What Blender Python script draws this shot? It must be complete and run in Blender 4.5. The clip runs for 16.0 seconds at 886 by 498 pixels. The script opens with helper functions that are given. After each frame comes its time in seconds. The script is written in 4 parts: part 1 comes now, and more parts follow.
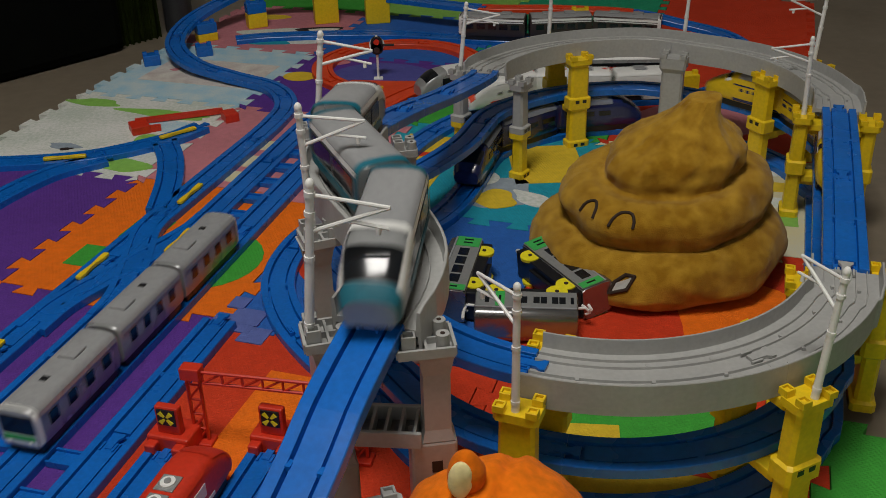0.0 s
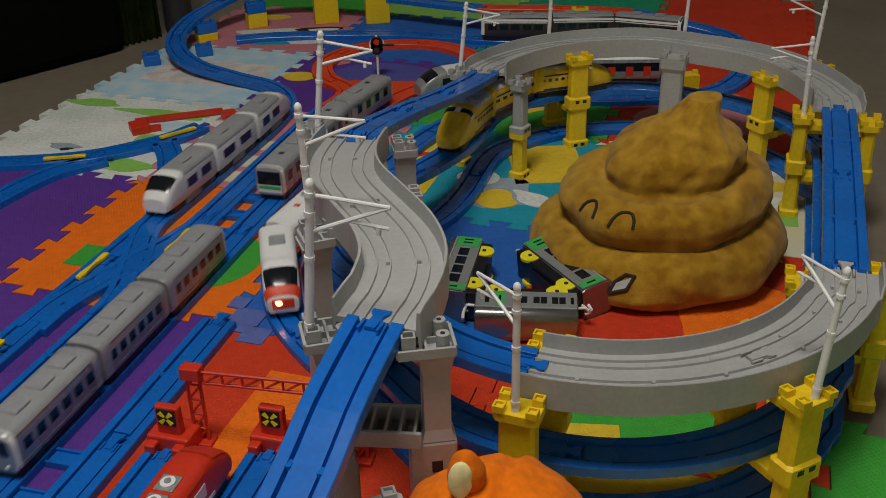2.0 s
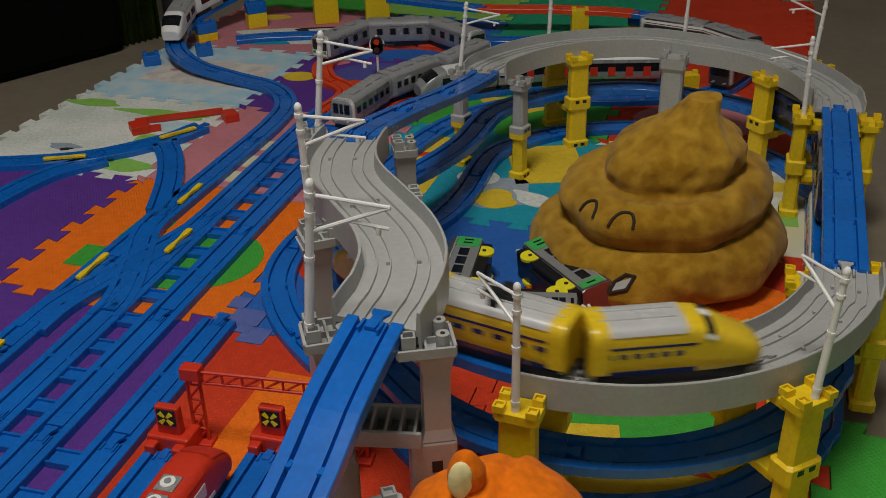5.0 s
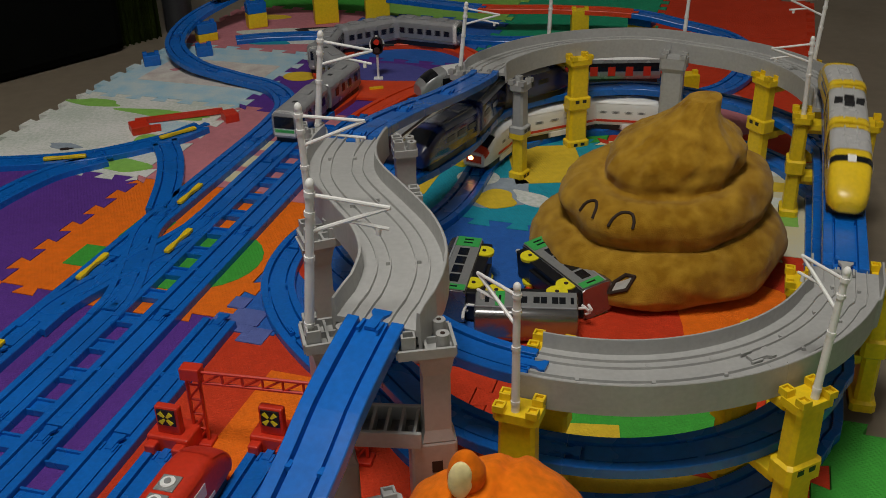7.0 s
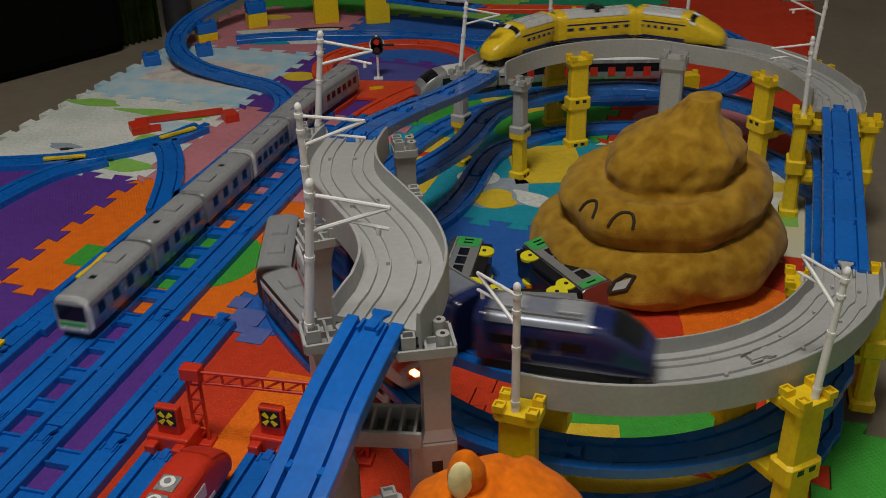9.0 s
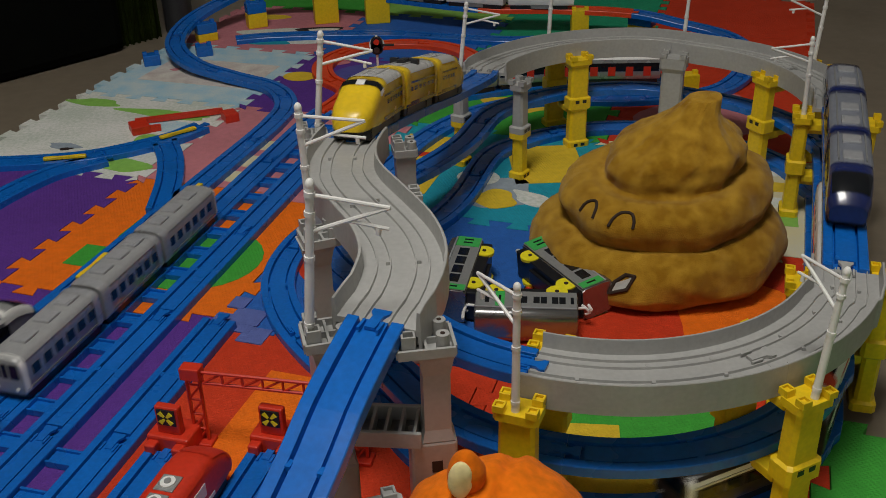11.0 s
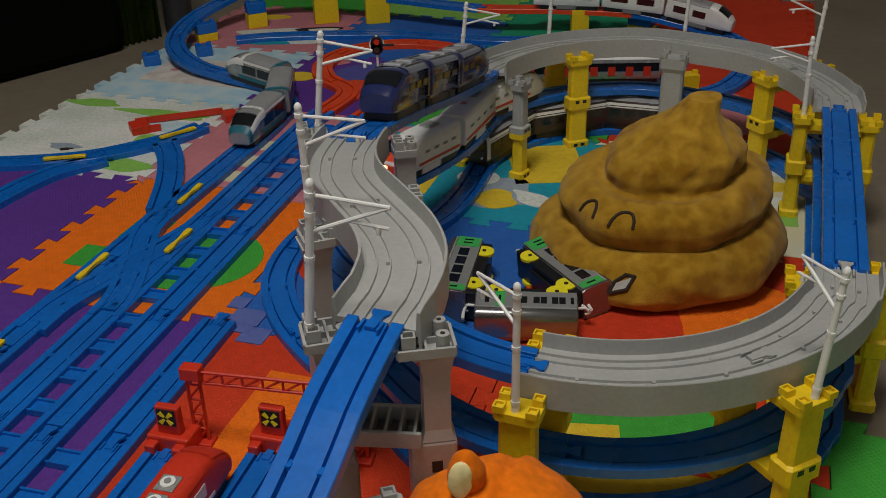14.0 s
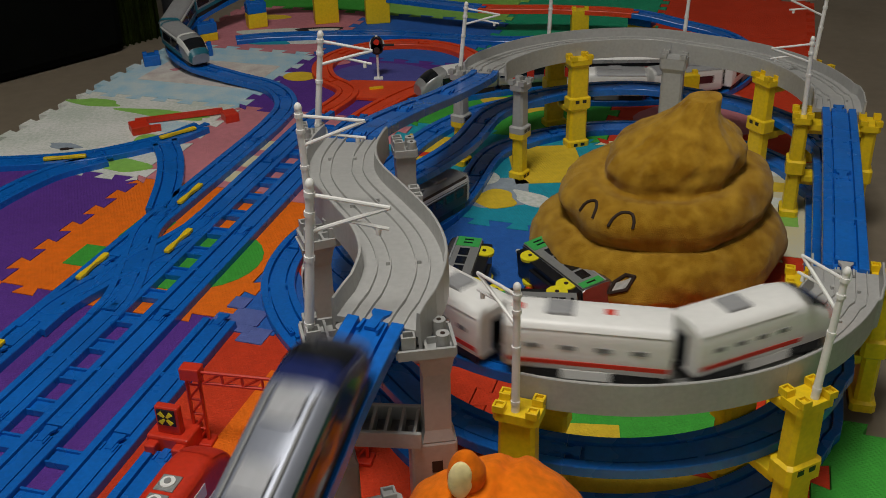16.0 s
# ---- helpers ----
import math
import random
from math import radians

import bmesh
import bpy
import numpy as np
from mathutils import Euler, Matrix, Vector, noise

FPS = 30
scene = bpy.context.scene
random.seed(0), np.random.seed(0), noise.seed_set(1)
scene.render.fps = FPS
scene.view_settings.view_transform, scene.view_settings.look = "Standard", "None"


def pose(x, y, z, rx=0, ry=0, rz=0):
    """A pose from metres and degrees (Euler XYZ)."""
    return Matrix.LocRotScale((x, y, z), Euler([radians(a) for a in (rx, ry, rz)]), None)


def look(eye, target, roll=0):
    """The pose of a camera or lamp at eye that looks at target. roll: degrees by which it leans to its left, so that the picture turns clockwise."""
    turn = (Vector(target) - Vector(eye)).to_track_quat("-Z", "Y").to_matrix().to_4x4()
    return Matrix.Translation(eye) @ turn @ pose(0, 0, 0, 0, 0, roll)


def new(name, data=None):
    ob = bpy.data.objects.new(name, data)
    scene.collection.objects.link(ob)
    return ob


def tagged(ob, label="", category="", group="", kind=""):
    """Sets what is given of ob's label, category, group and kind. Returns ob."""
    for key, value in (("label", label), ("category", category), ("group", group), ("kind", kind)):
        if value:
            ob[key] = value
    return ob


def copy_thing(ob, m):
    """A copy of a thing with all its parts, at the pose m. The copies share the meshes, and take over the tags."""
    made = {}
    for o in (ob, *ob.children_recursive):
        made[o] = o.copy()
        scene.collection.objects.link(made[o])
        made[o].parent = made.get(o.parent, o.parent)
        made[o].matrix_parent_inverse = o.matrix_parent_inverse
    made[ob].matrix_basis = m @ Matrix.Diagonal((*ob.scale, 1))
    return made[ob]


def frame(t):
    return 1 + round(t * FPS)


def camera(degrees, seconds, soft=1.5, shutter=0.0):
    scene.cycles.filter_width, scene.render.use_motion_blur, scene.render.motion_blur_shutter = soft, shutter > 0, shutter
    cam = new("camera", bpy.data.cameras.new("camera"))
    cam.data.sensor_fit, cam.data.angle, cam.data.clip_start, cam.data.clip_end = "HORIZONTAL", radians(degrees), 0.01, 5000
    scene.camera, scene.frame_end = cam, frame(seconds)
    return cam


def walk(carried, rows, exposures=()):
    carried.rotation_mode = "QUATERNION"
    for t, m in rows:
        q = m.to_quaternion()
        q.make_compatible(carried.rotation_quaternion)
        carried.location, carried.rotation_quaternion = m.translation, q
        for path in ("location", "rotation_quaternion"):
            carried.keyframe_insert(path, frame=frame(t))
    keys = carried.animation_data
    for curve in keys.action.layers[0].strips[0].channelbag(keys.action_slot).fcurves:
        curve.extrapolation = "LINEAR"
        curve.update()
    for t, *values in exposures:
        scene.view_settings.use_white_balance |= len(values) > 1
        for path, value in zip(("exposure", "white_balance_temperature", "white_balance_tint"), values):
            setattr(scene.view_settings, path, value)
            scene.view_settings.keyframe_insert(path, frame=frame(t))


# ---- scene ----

# ---- camera: stands still on a low support, tilted down ----
EYE = (0.0, 0.0, 0.5633)
VIEW = look(EYE, (0.0, 0.8799, 0.5633 - 0.4752), -1.485)
cam = camera(48.27, 16.0, soft=0.65, shutter=0.6)
walk(cam, [(0.0, VIEW), (16.0, VIEW)], [(0.0, 0.0), (12.4, 0.0), (13.0, -0.12), (13.5, -0.1), (14.5, -0.03), (15.2, 0.05), (16.0, 0.05)])

# ---- light: one ceiling lamp in a dim room ----
world = bpy.data.worlds.new("room_air")
scene.world = world
world.use_nodes = True
world.node_tree.nodes["Background"].inputs[0].default_value = (0.9, 0.95, 1.0, 1)
world.node_tree.nodes["Background"].inputs[1].default_value = 0.02


def area_lamp(name, m, sx, sy, watts, colour):
    d = bpy.data.lights.new(name, "AREA")
    d.shape, d.size, d.size_y, d.energy, d.color = "RECTANGLE", sx, sy, watts, colour
    ob = new(name, d)
    ob.matrix_basis = m
    return ob


area_lamp("ceiling_lamp_light", look((-0.25, 0.22, 2.32), (-0.25, 0.22, 0)), 0.62, 0.62, 30.3, (1.0, 0.97, 0.92))


# ---- materials ----
def mat(name, colour, rough=0.4, metal=0.0, var=0.12, scale=60.0, bump=0.0, bscale=300.0, spec=0.5, hue2=None, coat=0.0, sheen=0.0, span=0.3):
    """A node material: base colour varied at two scales, fine relief, gloss varied by wear."""
    m = bpy.data.materials.new(name)
    m.use_nodes = True
    nt = m.node_tree
    b = nt.nodes["Principled BSDF"]
    N, L = nt.nodes.new, nt.links.new
    co = N("ShaderNodeTexCoord")
    n1, n2 = N("ShaderNodeTexNoise"), N("ShaderNodeTexNoise")
    n1.inputs["Scale"].default_value, n1.inputs["Detail"].default_value = scale * 0.25, 3
    n2.inputs["Scale"].default_value, n2.inputs["Detail"].default_value = scale * 4, 4
    add = N("ShaderNodeMath")
    add.operation = "ADD"
    for n, i in ((n1, 0), (n2, 1)):
        L(co.outputs["Object"], n.inputs["Vector"])
        L(n.outputs["Fac"], add.inputs[i])
    ramp = N("ShaderNodeMapRange")
    ramp.inputs["From Min"].default_value, ramp.inputs["From Max"].default_value = 1 - span, 1 + span
    L(add.outputs[0], ramp.inputs["Value"])
    mix = N("ShaderNodeMix")
    mix.data_type = "RGBA"
    c2 = hue2 or tuple(c * (1 - var) for c in colour)
    c1 = tuple(min(1, c * (1 + var * 0.5)) for c in colour)
    mix.inputs[6].default_value, mix.inputs[7].default_value = (*c1, 1), (*c2, 1)
    L(ramp.outputs[0], mix.inputs[0])
    L(mix.outputs[2], b.inputs["Base Color"])
    rr = N("ShaderNodeMapRange")
    rr.inputs["From Min"].default_value, rr.inputs["From Max"].default_value = 0.3, 0.7
    rr.inputs["To Min"].default_value, rr.inputs["To Max"].default_value = rough * 0.8, min(1, rough * 1.25)
    L(n1.outputs["Fac"], rr.inputs["Value"])
    L(rr.outputs[0], b.inputs["Roughness"])
    b.inputs["Metallic"].default_value = metal
    b.inputs["Specular IOR Level"].default_value = spec
    b.inputs["Coat Weight"].default_value = coat
    b.inputs["Sheen Weight"].default_value = sheen
    if bump:
        n3 = N("ShaderNodeTexNoise")
        n3.inputs["Scale"].default_value, n3.inputs["Detail"].default_value = bscale, 4
        L(co.outputs["Object"], n3.inputs["Vector"])
        bp = N("ShaderNodeBump")
        bp.inputs["Strength"].default_value, bp.inputs["Distance"].default_value = bump, 0.002
        L(n3.outputs["Fac"], bp.inputs["Height"])
        L(bp.outputs[0], b.inputs["Normal"])
    return m


M = {}


def paint(key, *a, **k):
    M[key] = mat(key, *a, **k)


paint("blue_plastic", (0.006, 0.135, 0.53), 0.26, var=0.2)
paint("grey_plastic", (0.4, 0.4, 0.385), 0.36, var=0.12)
paint("yellow_plastic", (0.84, 0.58, 0.012), 0.4, var=0.15)
paint("red_plastic", (0.62, 0.035, 0.012), 0.4, var=0.15)
paint("orange_red_plastic", (0.75, 0.06, 0.01), 0.4, var=0.15)
paint("white_plastic", (0.82, 0.82, 0.79), 0.4, var=0.08)
paint("black_plastic", (0.012, 0.012, 0.014), 0.35, var=0.3)
paint("dark_glass", (0.01, 0.012, 0.015), 0.12, var=0.2)
paint("chrome_dull", (0.3, 0.3, 0.3), 0.24, metal=0.85, var=0.15)
paint("side_grey", (0.3, 0.305, 0.3), 0.35, metal=0.3, var=0.12)
paint("silver_paint", (0.37, 0.38, 0.38), 0.28, metal=0.35, var=0.12)
paint("dull_grey", (0.2, 0.205, 0.205), 0.5, var=0.15)
paint("dark_metal", (0.045, 0.046, 0.05), 0.4, metal=0.3, var=0.2)
paint("roof_grey", (0.3, 0.305, 0.31), 0.5, var=0.15)
paint("teal_plastic", (0.012, 0.15, 0.21), 0.35, var=0.2)
paint("navy_plastic", (0.014, 0.024, 0.11), 0.18, var=0.25, coat=0.5)
paint("train_yellow", (0.82, 0.56, 0.02), 0.25, var=0.15)
paint("pale_roof", (0.6, 0.6, 0.59), 0.3, metal=0.2, var=0.1)
paint("roof_silver", (0.24, 0.26, 0.31), 0.34, metal=0.25, var=0.2)
paint("unit_silver", (0.4, 0.41, 0.43), 0.3, metal=0.25, var=0.2)
paint("window_red", (0.06, 0.012, 0.015), 0.15)
paint("bright_yellow", (0.85, 0.75, 0.02), 0.35)
paint("green_plastic", (0.05, 0.42, 0.09), 0.4)
paint("brown_plastic", (0.05, 0.035, 0.03), 0.35)
paint("plush_brown", (0.46, 0.265, 0.027), 0.95, scale=15, hue2=(0.275, 0.135, 0.008), bump=0.6, bscale=800, spec=0.05, sheen=0.15, span=0.2)
paint("plush_orange", (0.85, 0.19, 0.008), 0.95, var=0.25, scale=40, bump=0.3, bscale=1600, spec=0.05, sheen=0.05)
paint("plush_cream", (0.95, 0.8, 0.4), 0.95, var=0.15, bump=0.2, bscale=1600, spec=0.1)
paint("thread_dark", (0.03, 0.015, 0.008), 0.8)
for key, c in dict(purple=(0.105, 0.032, 0.27), orange=(0.86, 0.165, 0.004), red=(0.6, 0.042, 0.009), green=(0.05, 0.36, 0.04),
                   blue=(0.022, 0.125, 0.46), teal=(0.012, 0.31, 0.42), white=(0.62, 0.62, 0.58), pink=(0.55, 0.2, 0.23),
                   yellow=(0.72, 0.5, 0.03), cream=(0.6, 0.52, 0.26), skyblue=(0.36, 0.5, 0.6), lime=(0.24, 0.5, 0.09), greyblue=(0.3, 0.36, 0.42), violet=(0.085, 0.085, 0.33), paper=(0.56, 0.55, 0.47), seagreen=(0.01, 0.3, 0.15), lavender=(0.11, 0.15, 0.42), ink=(0.03, 0.02, 0.02)).items():
    paint("foam_" + key, c, 0.75, var=0.16, scale=25, bump=0.5, bscale=500, spec=0.3)
paint("foam_white", (0.7, 0.7, 0.67), 0.75, scale=45, span=0.22, hue2=(0.52, 0.57, 0.5), bump=0.4, bscale=500, spec=0.3)
paint("foam_skyblue", (0.27, 0.5, 0.64), 0.75, scale=110, span=0.2, hue2=(0.58, 0.66, 0.66), bump=0.4, bscale=500, spec=0.3)
paint("foam_paper", (0.68, 0.66, 0.59), 0.75, scale=150, hue2=(0.5, 0.42, 0.4), bump=0.4, bscale=500, spec=0.3)
paint("foam_cream", (0.62, 0.55, 0.3), 0.75, scale=100, hue2=(0.6, 0.58, 0.45), bump=0.4, bscale=500, spec=0.3)
paint("floor_brown", (0.2, 0.165, 0.12), 0.45, var=0.15, scale=12, bump=0.15, bscale=60)
paint("wall_paint", (0.6, 0.585, 0.55), 0.8, var=0.06, scale=8, bump=0.1)
# near-black base: the deep shade beside the mats is put into this colour
paint("shade_cloth", (0.0025, 0.003, 0.0025), 0.95, var=0.4, scale=6, spec=0.05)
paint("dark_green_cloth", (0.04, 0.058, 0.01), 0.95, var=0.5, scale=6, spec=0.05)


def glow(name, colour, strength):
    m = bpy.data.materials.new(name)
    m.use_nodes = True
    b = m.node_tree.nodes["Principled BSDF"]
    b.inputs["Base Color"].default_value = (*colour, 1)
    b.inputs["Emission Color"].default_value = (*colour, 1)
    b.inputs["Emission Strength"].default_value = strength
    M[name] = m


def weave(m, scale=330.0):
    """Fine square emboss over a foam sheet."""
    nt = m.node_tree
    N, L = nt.nodes.new, nt.links.new
    co, vo, bp = N("ShaderNodeTexCoord"), N("ShaderNodeTexVoronoi"), N("ShaderNodeBump")
    mp = N("ShaderNodeMapping")
    mp.inputs["Rotation"].default_value = (0, 0, radians(-18.5))
    vo.distance, vo.inputs["Scale"].default_value, vo.inputs["Randomness"].default_value = "CHEBYCHEV", scale, 0.12
    bp.inputs["Strength"].default_value, bp.inputs["Distance"].default_value = 0.55, 0.0016
    L(co.outputs["Object"], mp.inputs["Vector"])
    L(mp.outputs[0], vo.inputs["Vector"])
    L(vo.outputs["Distance"], bp.inputs["Height"])
    b = nt.nodes["Principled BSDF"]
    old = b.inputs["Normal"].links[0].from_node
    L(old.outputs[0], bp.inputs["Normal"])
    L(bp.outputs[0], b.inputs["Normal"])


for key in ("purple", "orange", "red", "green", "blue", "yellow", "teal", "lavender"):
    weave(M["foam_" + key], 250.0)
glow("headlight_glow", (1.0, 0.5, 0.16), 14.0)
glow("lamp_diffuser", (1.0, 0.95, 0.86), 2.0)


# ---- mesh helpers ----
def part(name, bm, material, parent=None, label="", smooth=False):
    """Links a bmesh as one mesh object, under its thing or part."""
    me = bpy.data.meshes.new(name)
    bm.to_mesh(me)
    bm.free()
    me.materials.append(M[material])
    if smooth:
        me.shade_smooth()
        if smooth != "all":
            me.set_sharp_from_angle(angle=radians(38))
    ob = new(name, me)
    if parent:
        ob.parent = parent
    if label:
        ob["label"] = label
    return ob


def empty(name, m=None):
    ob = new(name)
    ob.empty_display_size = 0.01
    if m is not None:
        ob.matrix_basis = m
    return ob


def box(bm, x0, x1, y0, y1, z0, z1, bevel=0.0, m=None):
    g = bmesh.ops.create_cube(bm, size=1, matrix=Matrix.Translation(((x0 + x1) / 2, (y0 + y1) / 2, (z0 + z1) / 2)) @ Matrix.Diagonal((x1 - x0, y1 - y0, z1 - z0, 1)))
    vs = g["verts"]
    if bevel:
        es = {e for v in vs for e in v.link_edges}
        r = bmesh.ops.bevel(bm, geom=list(es), offset=bevel, segments=2, profile=0.5, affect="EDGES")
        vs = list({v for f in r["faces"] for v in f.verts} | {v for v in vs if v.is_valid})
    if m is not None:
        bmesh.ops.transform(bm, matrix=m, verts=vs)
    return bm


def cyl(bm, p, q, r, r2=None, n=12):
    p, q = Vector(p), Vector(q)
    m = Matrix.Translation((p + q) / 2) @ (q - p).to_track_quat("Z", "Y").to_matrix().to_4x4()
    bmesh.ops.create_cone(bm, cap_ends=True, segments=n, radius1=r, radius2=r if r2 is None else r2, depth=(q - p).length, matrix=m)
    return bm


def ball(bm, c, sx, sy, sz, n=16):
    bmesh.ops.create_uvsphere(bm, u_segments=n * 2, v_segments=n, radius=1, matrix=Matrix.Translation(c) @ Matrix.Diagonal((sx, sy, sz, 1)))
    return bm


def plate(bm, outline, z0, z1):
    """A flat piece with a given outline and thickness."""
    lo = [bm.verts.new((x, y, z0)) for x, y in outline]
    hi = [bm.verts.new((x, y, z1)) for x, y in outline]
    n = len(outline)
    bm.faces.new(hi)
    bm.faces.new(lo[::-1])
    for i in range(n):
        bm.faces.new((lo[i], lo[(i + 1) % n], hi[(i + 1) % n], hi[i]))
    return bm


def B():
    return bmesh.new()


# ---- track lines ----
class Line:
    """A smooth line through its points, measured along its length."""

    def __init__(self, pts, step=0.004):
        p = [Vector(q) for q in pts]
        p = [2 * p[0] - p[1]] + p + [2 * p[-1] - p[-2]]
        out = []
        for a, b, c, d in zip(p, p[1:], p[2:], p[3:]):
            n = max(2, int((c - b).length / step))
            for i in range(n):
                t = i / n
                out.append(0.5 * (2 * b + (c - a) * t + (2 * a - 5 * b + 4 * c - d) * t * t + (3 * b - a - 3 * c + d) * t ** 3))
        out.append(p[-2])
        self.p = np.array([tuple(v) for v in out])
        self.s = np.concatenate([[0], np.cumsum(np.linalg.norm(np.diff(self.p, axis=0), axis=1))])
        self.length = float(self.s[-1])

    def at(self, s):
        return Vector([float(np.interp(s, self.s, self.p[:, i])) for i in range(3)])

    def way(self, s, h=0.006):
        return (self.at(min(s + h, self.length)) - self.at(max(s - h, 0))).normalized()

    def near(self, x, y, z):
        return float(self.s[np.argmin(np.linalg.norm(self.p - np.array((x, y, z)), axis=1))])


def arc(cx, cy, r, a0, a1, z, n=7):
    return [(cx + r * math.cos(radians(a0 + (a1 - a0) * i / (n - 1))), cy + r * math.sin(radians(a0 + (a1 - a0) * i / (n - 1))), z) for i in range(n)]


def sweep(bm, line, s0, s1, profile, step=0.012, lift=0.0):
    n = max(1, round((s1 - s0) / step))
    rings = []
    for i in range(n + 1):
        s = s0 + (s1 - s0) * i / n
        c, w = line.at(s), line.way(s)
        side = Vector((w.y, -w.x, 0)).normalized()
        rings.append([bm.verts.new(c + side * x + Vector((0, 0, z + lift))) for x, z in profile])
    k = len(profile)
    for a, b in zip(rings, rings[1:]):
        for i in range(k):
            bm.faces.new((a[i], a[(i + 1) % k], b[(i + 1) % k], b[i]))
    bm.faces.new(rings[0][::-1])
    bm.faces.new(rings[-1])
    return bm


def mirror(half):
    return half + [(-x, z) for x, z in half[::-1]]


# running surface is z = 0 of the line
TRACK = mirror([(0.0083, -0.0012), (0.0087, -0.0058), (0.0104, -0.0058), (0.0108, -0.0002), (0.0112, 0.0), (0.0184, 0.0), (0.019, -0.0008), (0.019, -0.009), (0.017, -0.009), (0.017, -0.0075)])
NOTCH = [(math.copysign(0.0083, x), -0.0057) if abs(x) < 0.0085 else (x, z) for x, z in TRACK]
VIADUCT = mirror([(0.0076, -0.0032), (0.0079, -0.0012), (0.0088, -0.0012), (0.0091, -0.0034), (0.0165, -0.0034), (0.0168, -0.0012), (0.0177, -0.0012), (0.018, -0.003),
                  (0.0262, -0.003), (0.0272, 0.0095), (0.0288, 0.0095), (0.0293, 0.0088), (0.0297, -0.017), (0.028, -0.017), (0.0272, -0.0075)])
R = 0.216
FRONT = lambda z: arc(0.1445, 0.795, 0.209, 205, 342, z, 10)
BACK = lambda z: arc(0.271, 1.1765, 0.2155, -18, 60, z, 6) + arc(0.262, 1.178, 0.2315, 78, 146, z, 5)
OUT_PTS = [(-0.56, 0.46, 0.009), (-0.50, 0.67, 0.009), (-0.444, 0.867, 0.009), (-0.421, 0.939, 0.009), (-0.36, 1.139, 0.009), (-0.307, 1.308, 0.009), (-0.262, 1.46, 0.009),
             (-0.252, 1.551, 0.009), (-0.288, 1.633, 0.01), (-0.365, 1.685, 0.014), (-0.445, 1.745, 0.02), (-0.495, 1.83, 0.03), (-0.495, 1.93, 0.042), (-0.455, 2.02, 0.055), (-0.39, 2.09, 0.066),
             (-0.28, 2.12, 0.06), (-0.1, 2.06, 0.052), (0.087, 1.967, 0.05), (0.237, 1.944, 0.05), (0.381, 1.907, 0.048), (0.467, 1.87, 0.036), (0.539, 1.829, 0.024), (0.56, 1.745, 0.019)]
REST_PTS = ([
             (0.54, 1.66, 0.016), (0.46, 1.56, 0.009), (0.32, 1.53, 0.009), (0.19, 1.54, 0.009),
             (0.09, 1.51, 0.009), (0.019, 1.447, 0.009), (-0.037, 1.36, 0.009), (-0.085, 1.25, 0.009), (-0.135, 1.14, 0.009), (-0.175, 1.055, 0.009), (-0.187, 0.97, 0.009), (-0.167, 0.89, 0.009), (-0.125, 0.815, 0.009), (-0.07, 0.745, 0.009)]
            + FRONT(0.009) + BACK(0.009)
            + [(0.028, 1.18, 0.009), (-0.01, 1.105, 0.010), (-0.065, 1.04, 0.015), (-0.112, 0.97, 0.028), (-0.128, 0.89, 0.045), (-0.105, 0.80, 0.062), (-0.06, 0.72, 0.066)]
            + FRONT(0.066) + BACK(0.072)
            + [(0.03, 1.20, 0.075), (-0.02, 1.12, 0.076), (-0.075, 1.04, 0.084), (-0.112, 0.965, 0.098), (-0.122, 0.88, 0.115), (-0.10, 0.79, 0.130), (-0.058, 0.715, 0.139)]
            + FRONT(0.141) + BACK(0.141)
            + [(0.056, 1.265, 0.142), (0.009, 1.134, 0.165), (-0.034, 0.989, 0.2), (-0.067, 0.853, 0.232), (-0.079, 0.782, 0.243), (-0.08, 0.732, 0.248), (-0.072, 0.693, 0.25), (-0.052, 0.649, 0.25), (-0.034, 0.607, 0.25), (-0.026, 0.567, 0.25),
               (-0.03, 0.534, 0.248), (-0.038, 0.516, 0.245), (-0.047, 0.493, 0.24), (-0.064, 0.447, 0.227), (-0.083, 0.394, 0.205), (-0.15, 0.22, 0.14), (-0.28, 0.10, 0.09), (-0.45, 0.12, 0.04), (-0.56, 0.28, 0.012), (-0.56, 0.45, 0.009)])
BACK_PTS = [(-0.40, 1.93, 0.009), (-0.332, 1.945, 0.009), (-0.197, 1.948, 0.009), (-0.083, 1.938, 0.009), (0.028, 1.905, 0.009), (0.15, 1.875, 0.009), (0.3, 1.875, 0.009), (0.41, 1.845, 0.009), (0.49, 1.775, 0.012)]
MAIN = Line(OUT_PTS + REST_PTS)
BACKLINE = Line(BACK_PTS + REST_PTS)
D16 = Vector((0.2755, 0.9613, 0))
N16 = Vector((0.9613, -0.2755, 0))
O16 = Vector((-0.3619, 0.689, 0.009))


def yard(n, d):
    return O16 + N16 * n + D16 * d


LOOP = Line([yard(0, -1.5), yard(0, -0.6), yard(0, 0), yard(0, 0.43), yard(0, 0.62), yard(0.003, 0.74), yard(0.02, 0.86), yard(0.06, 0.97)]
            + arc(-0.07, 1.735, 0.14, -35, 205, 0.009, 9)
            + [yard(-0.05, 0.93), yard(-0.06, 0.80), yard(-0.06, 0.62), yard(-0.06, 0.43), yard(-0.06, 0), yard(-0.06, -0.6), yard(-0.06, -1.5)])


# ---- the room ----
def slab(name, x0, x1, y0, y1, z0, z1, material, label, category):
    return tagged(part(name, box(B(), x0, x1, y0, y1, z0, z1), material), label, category, "", "structure")


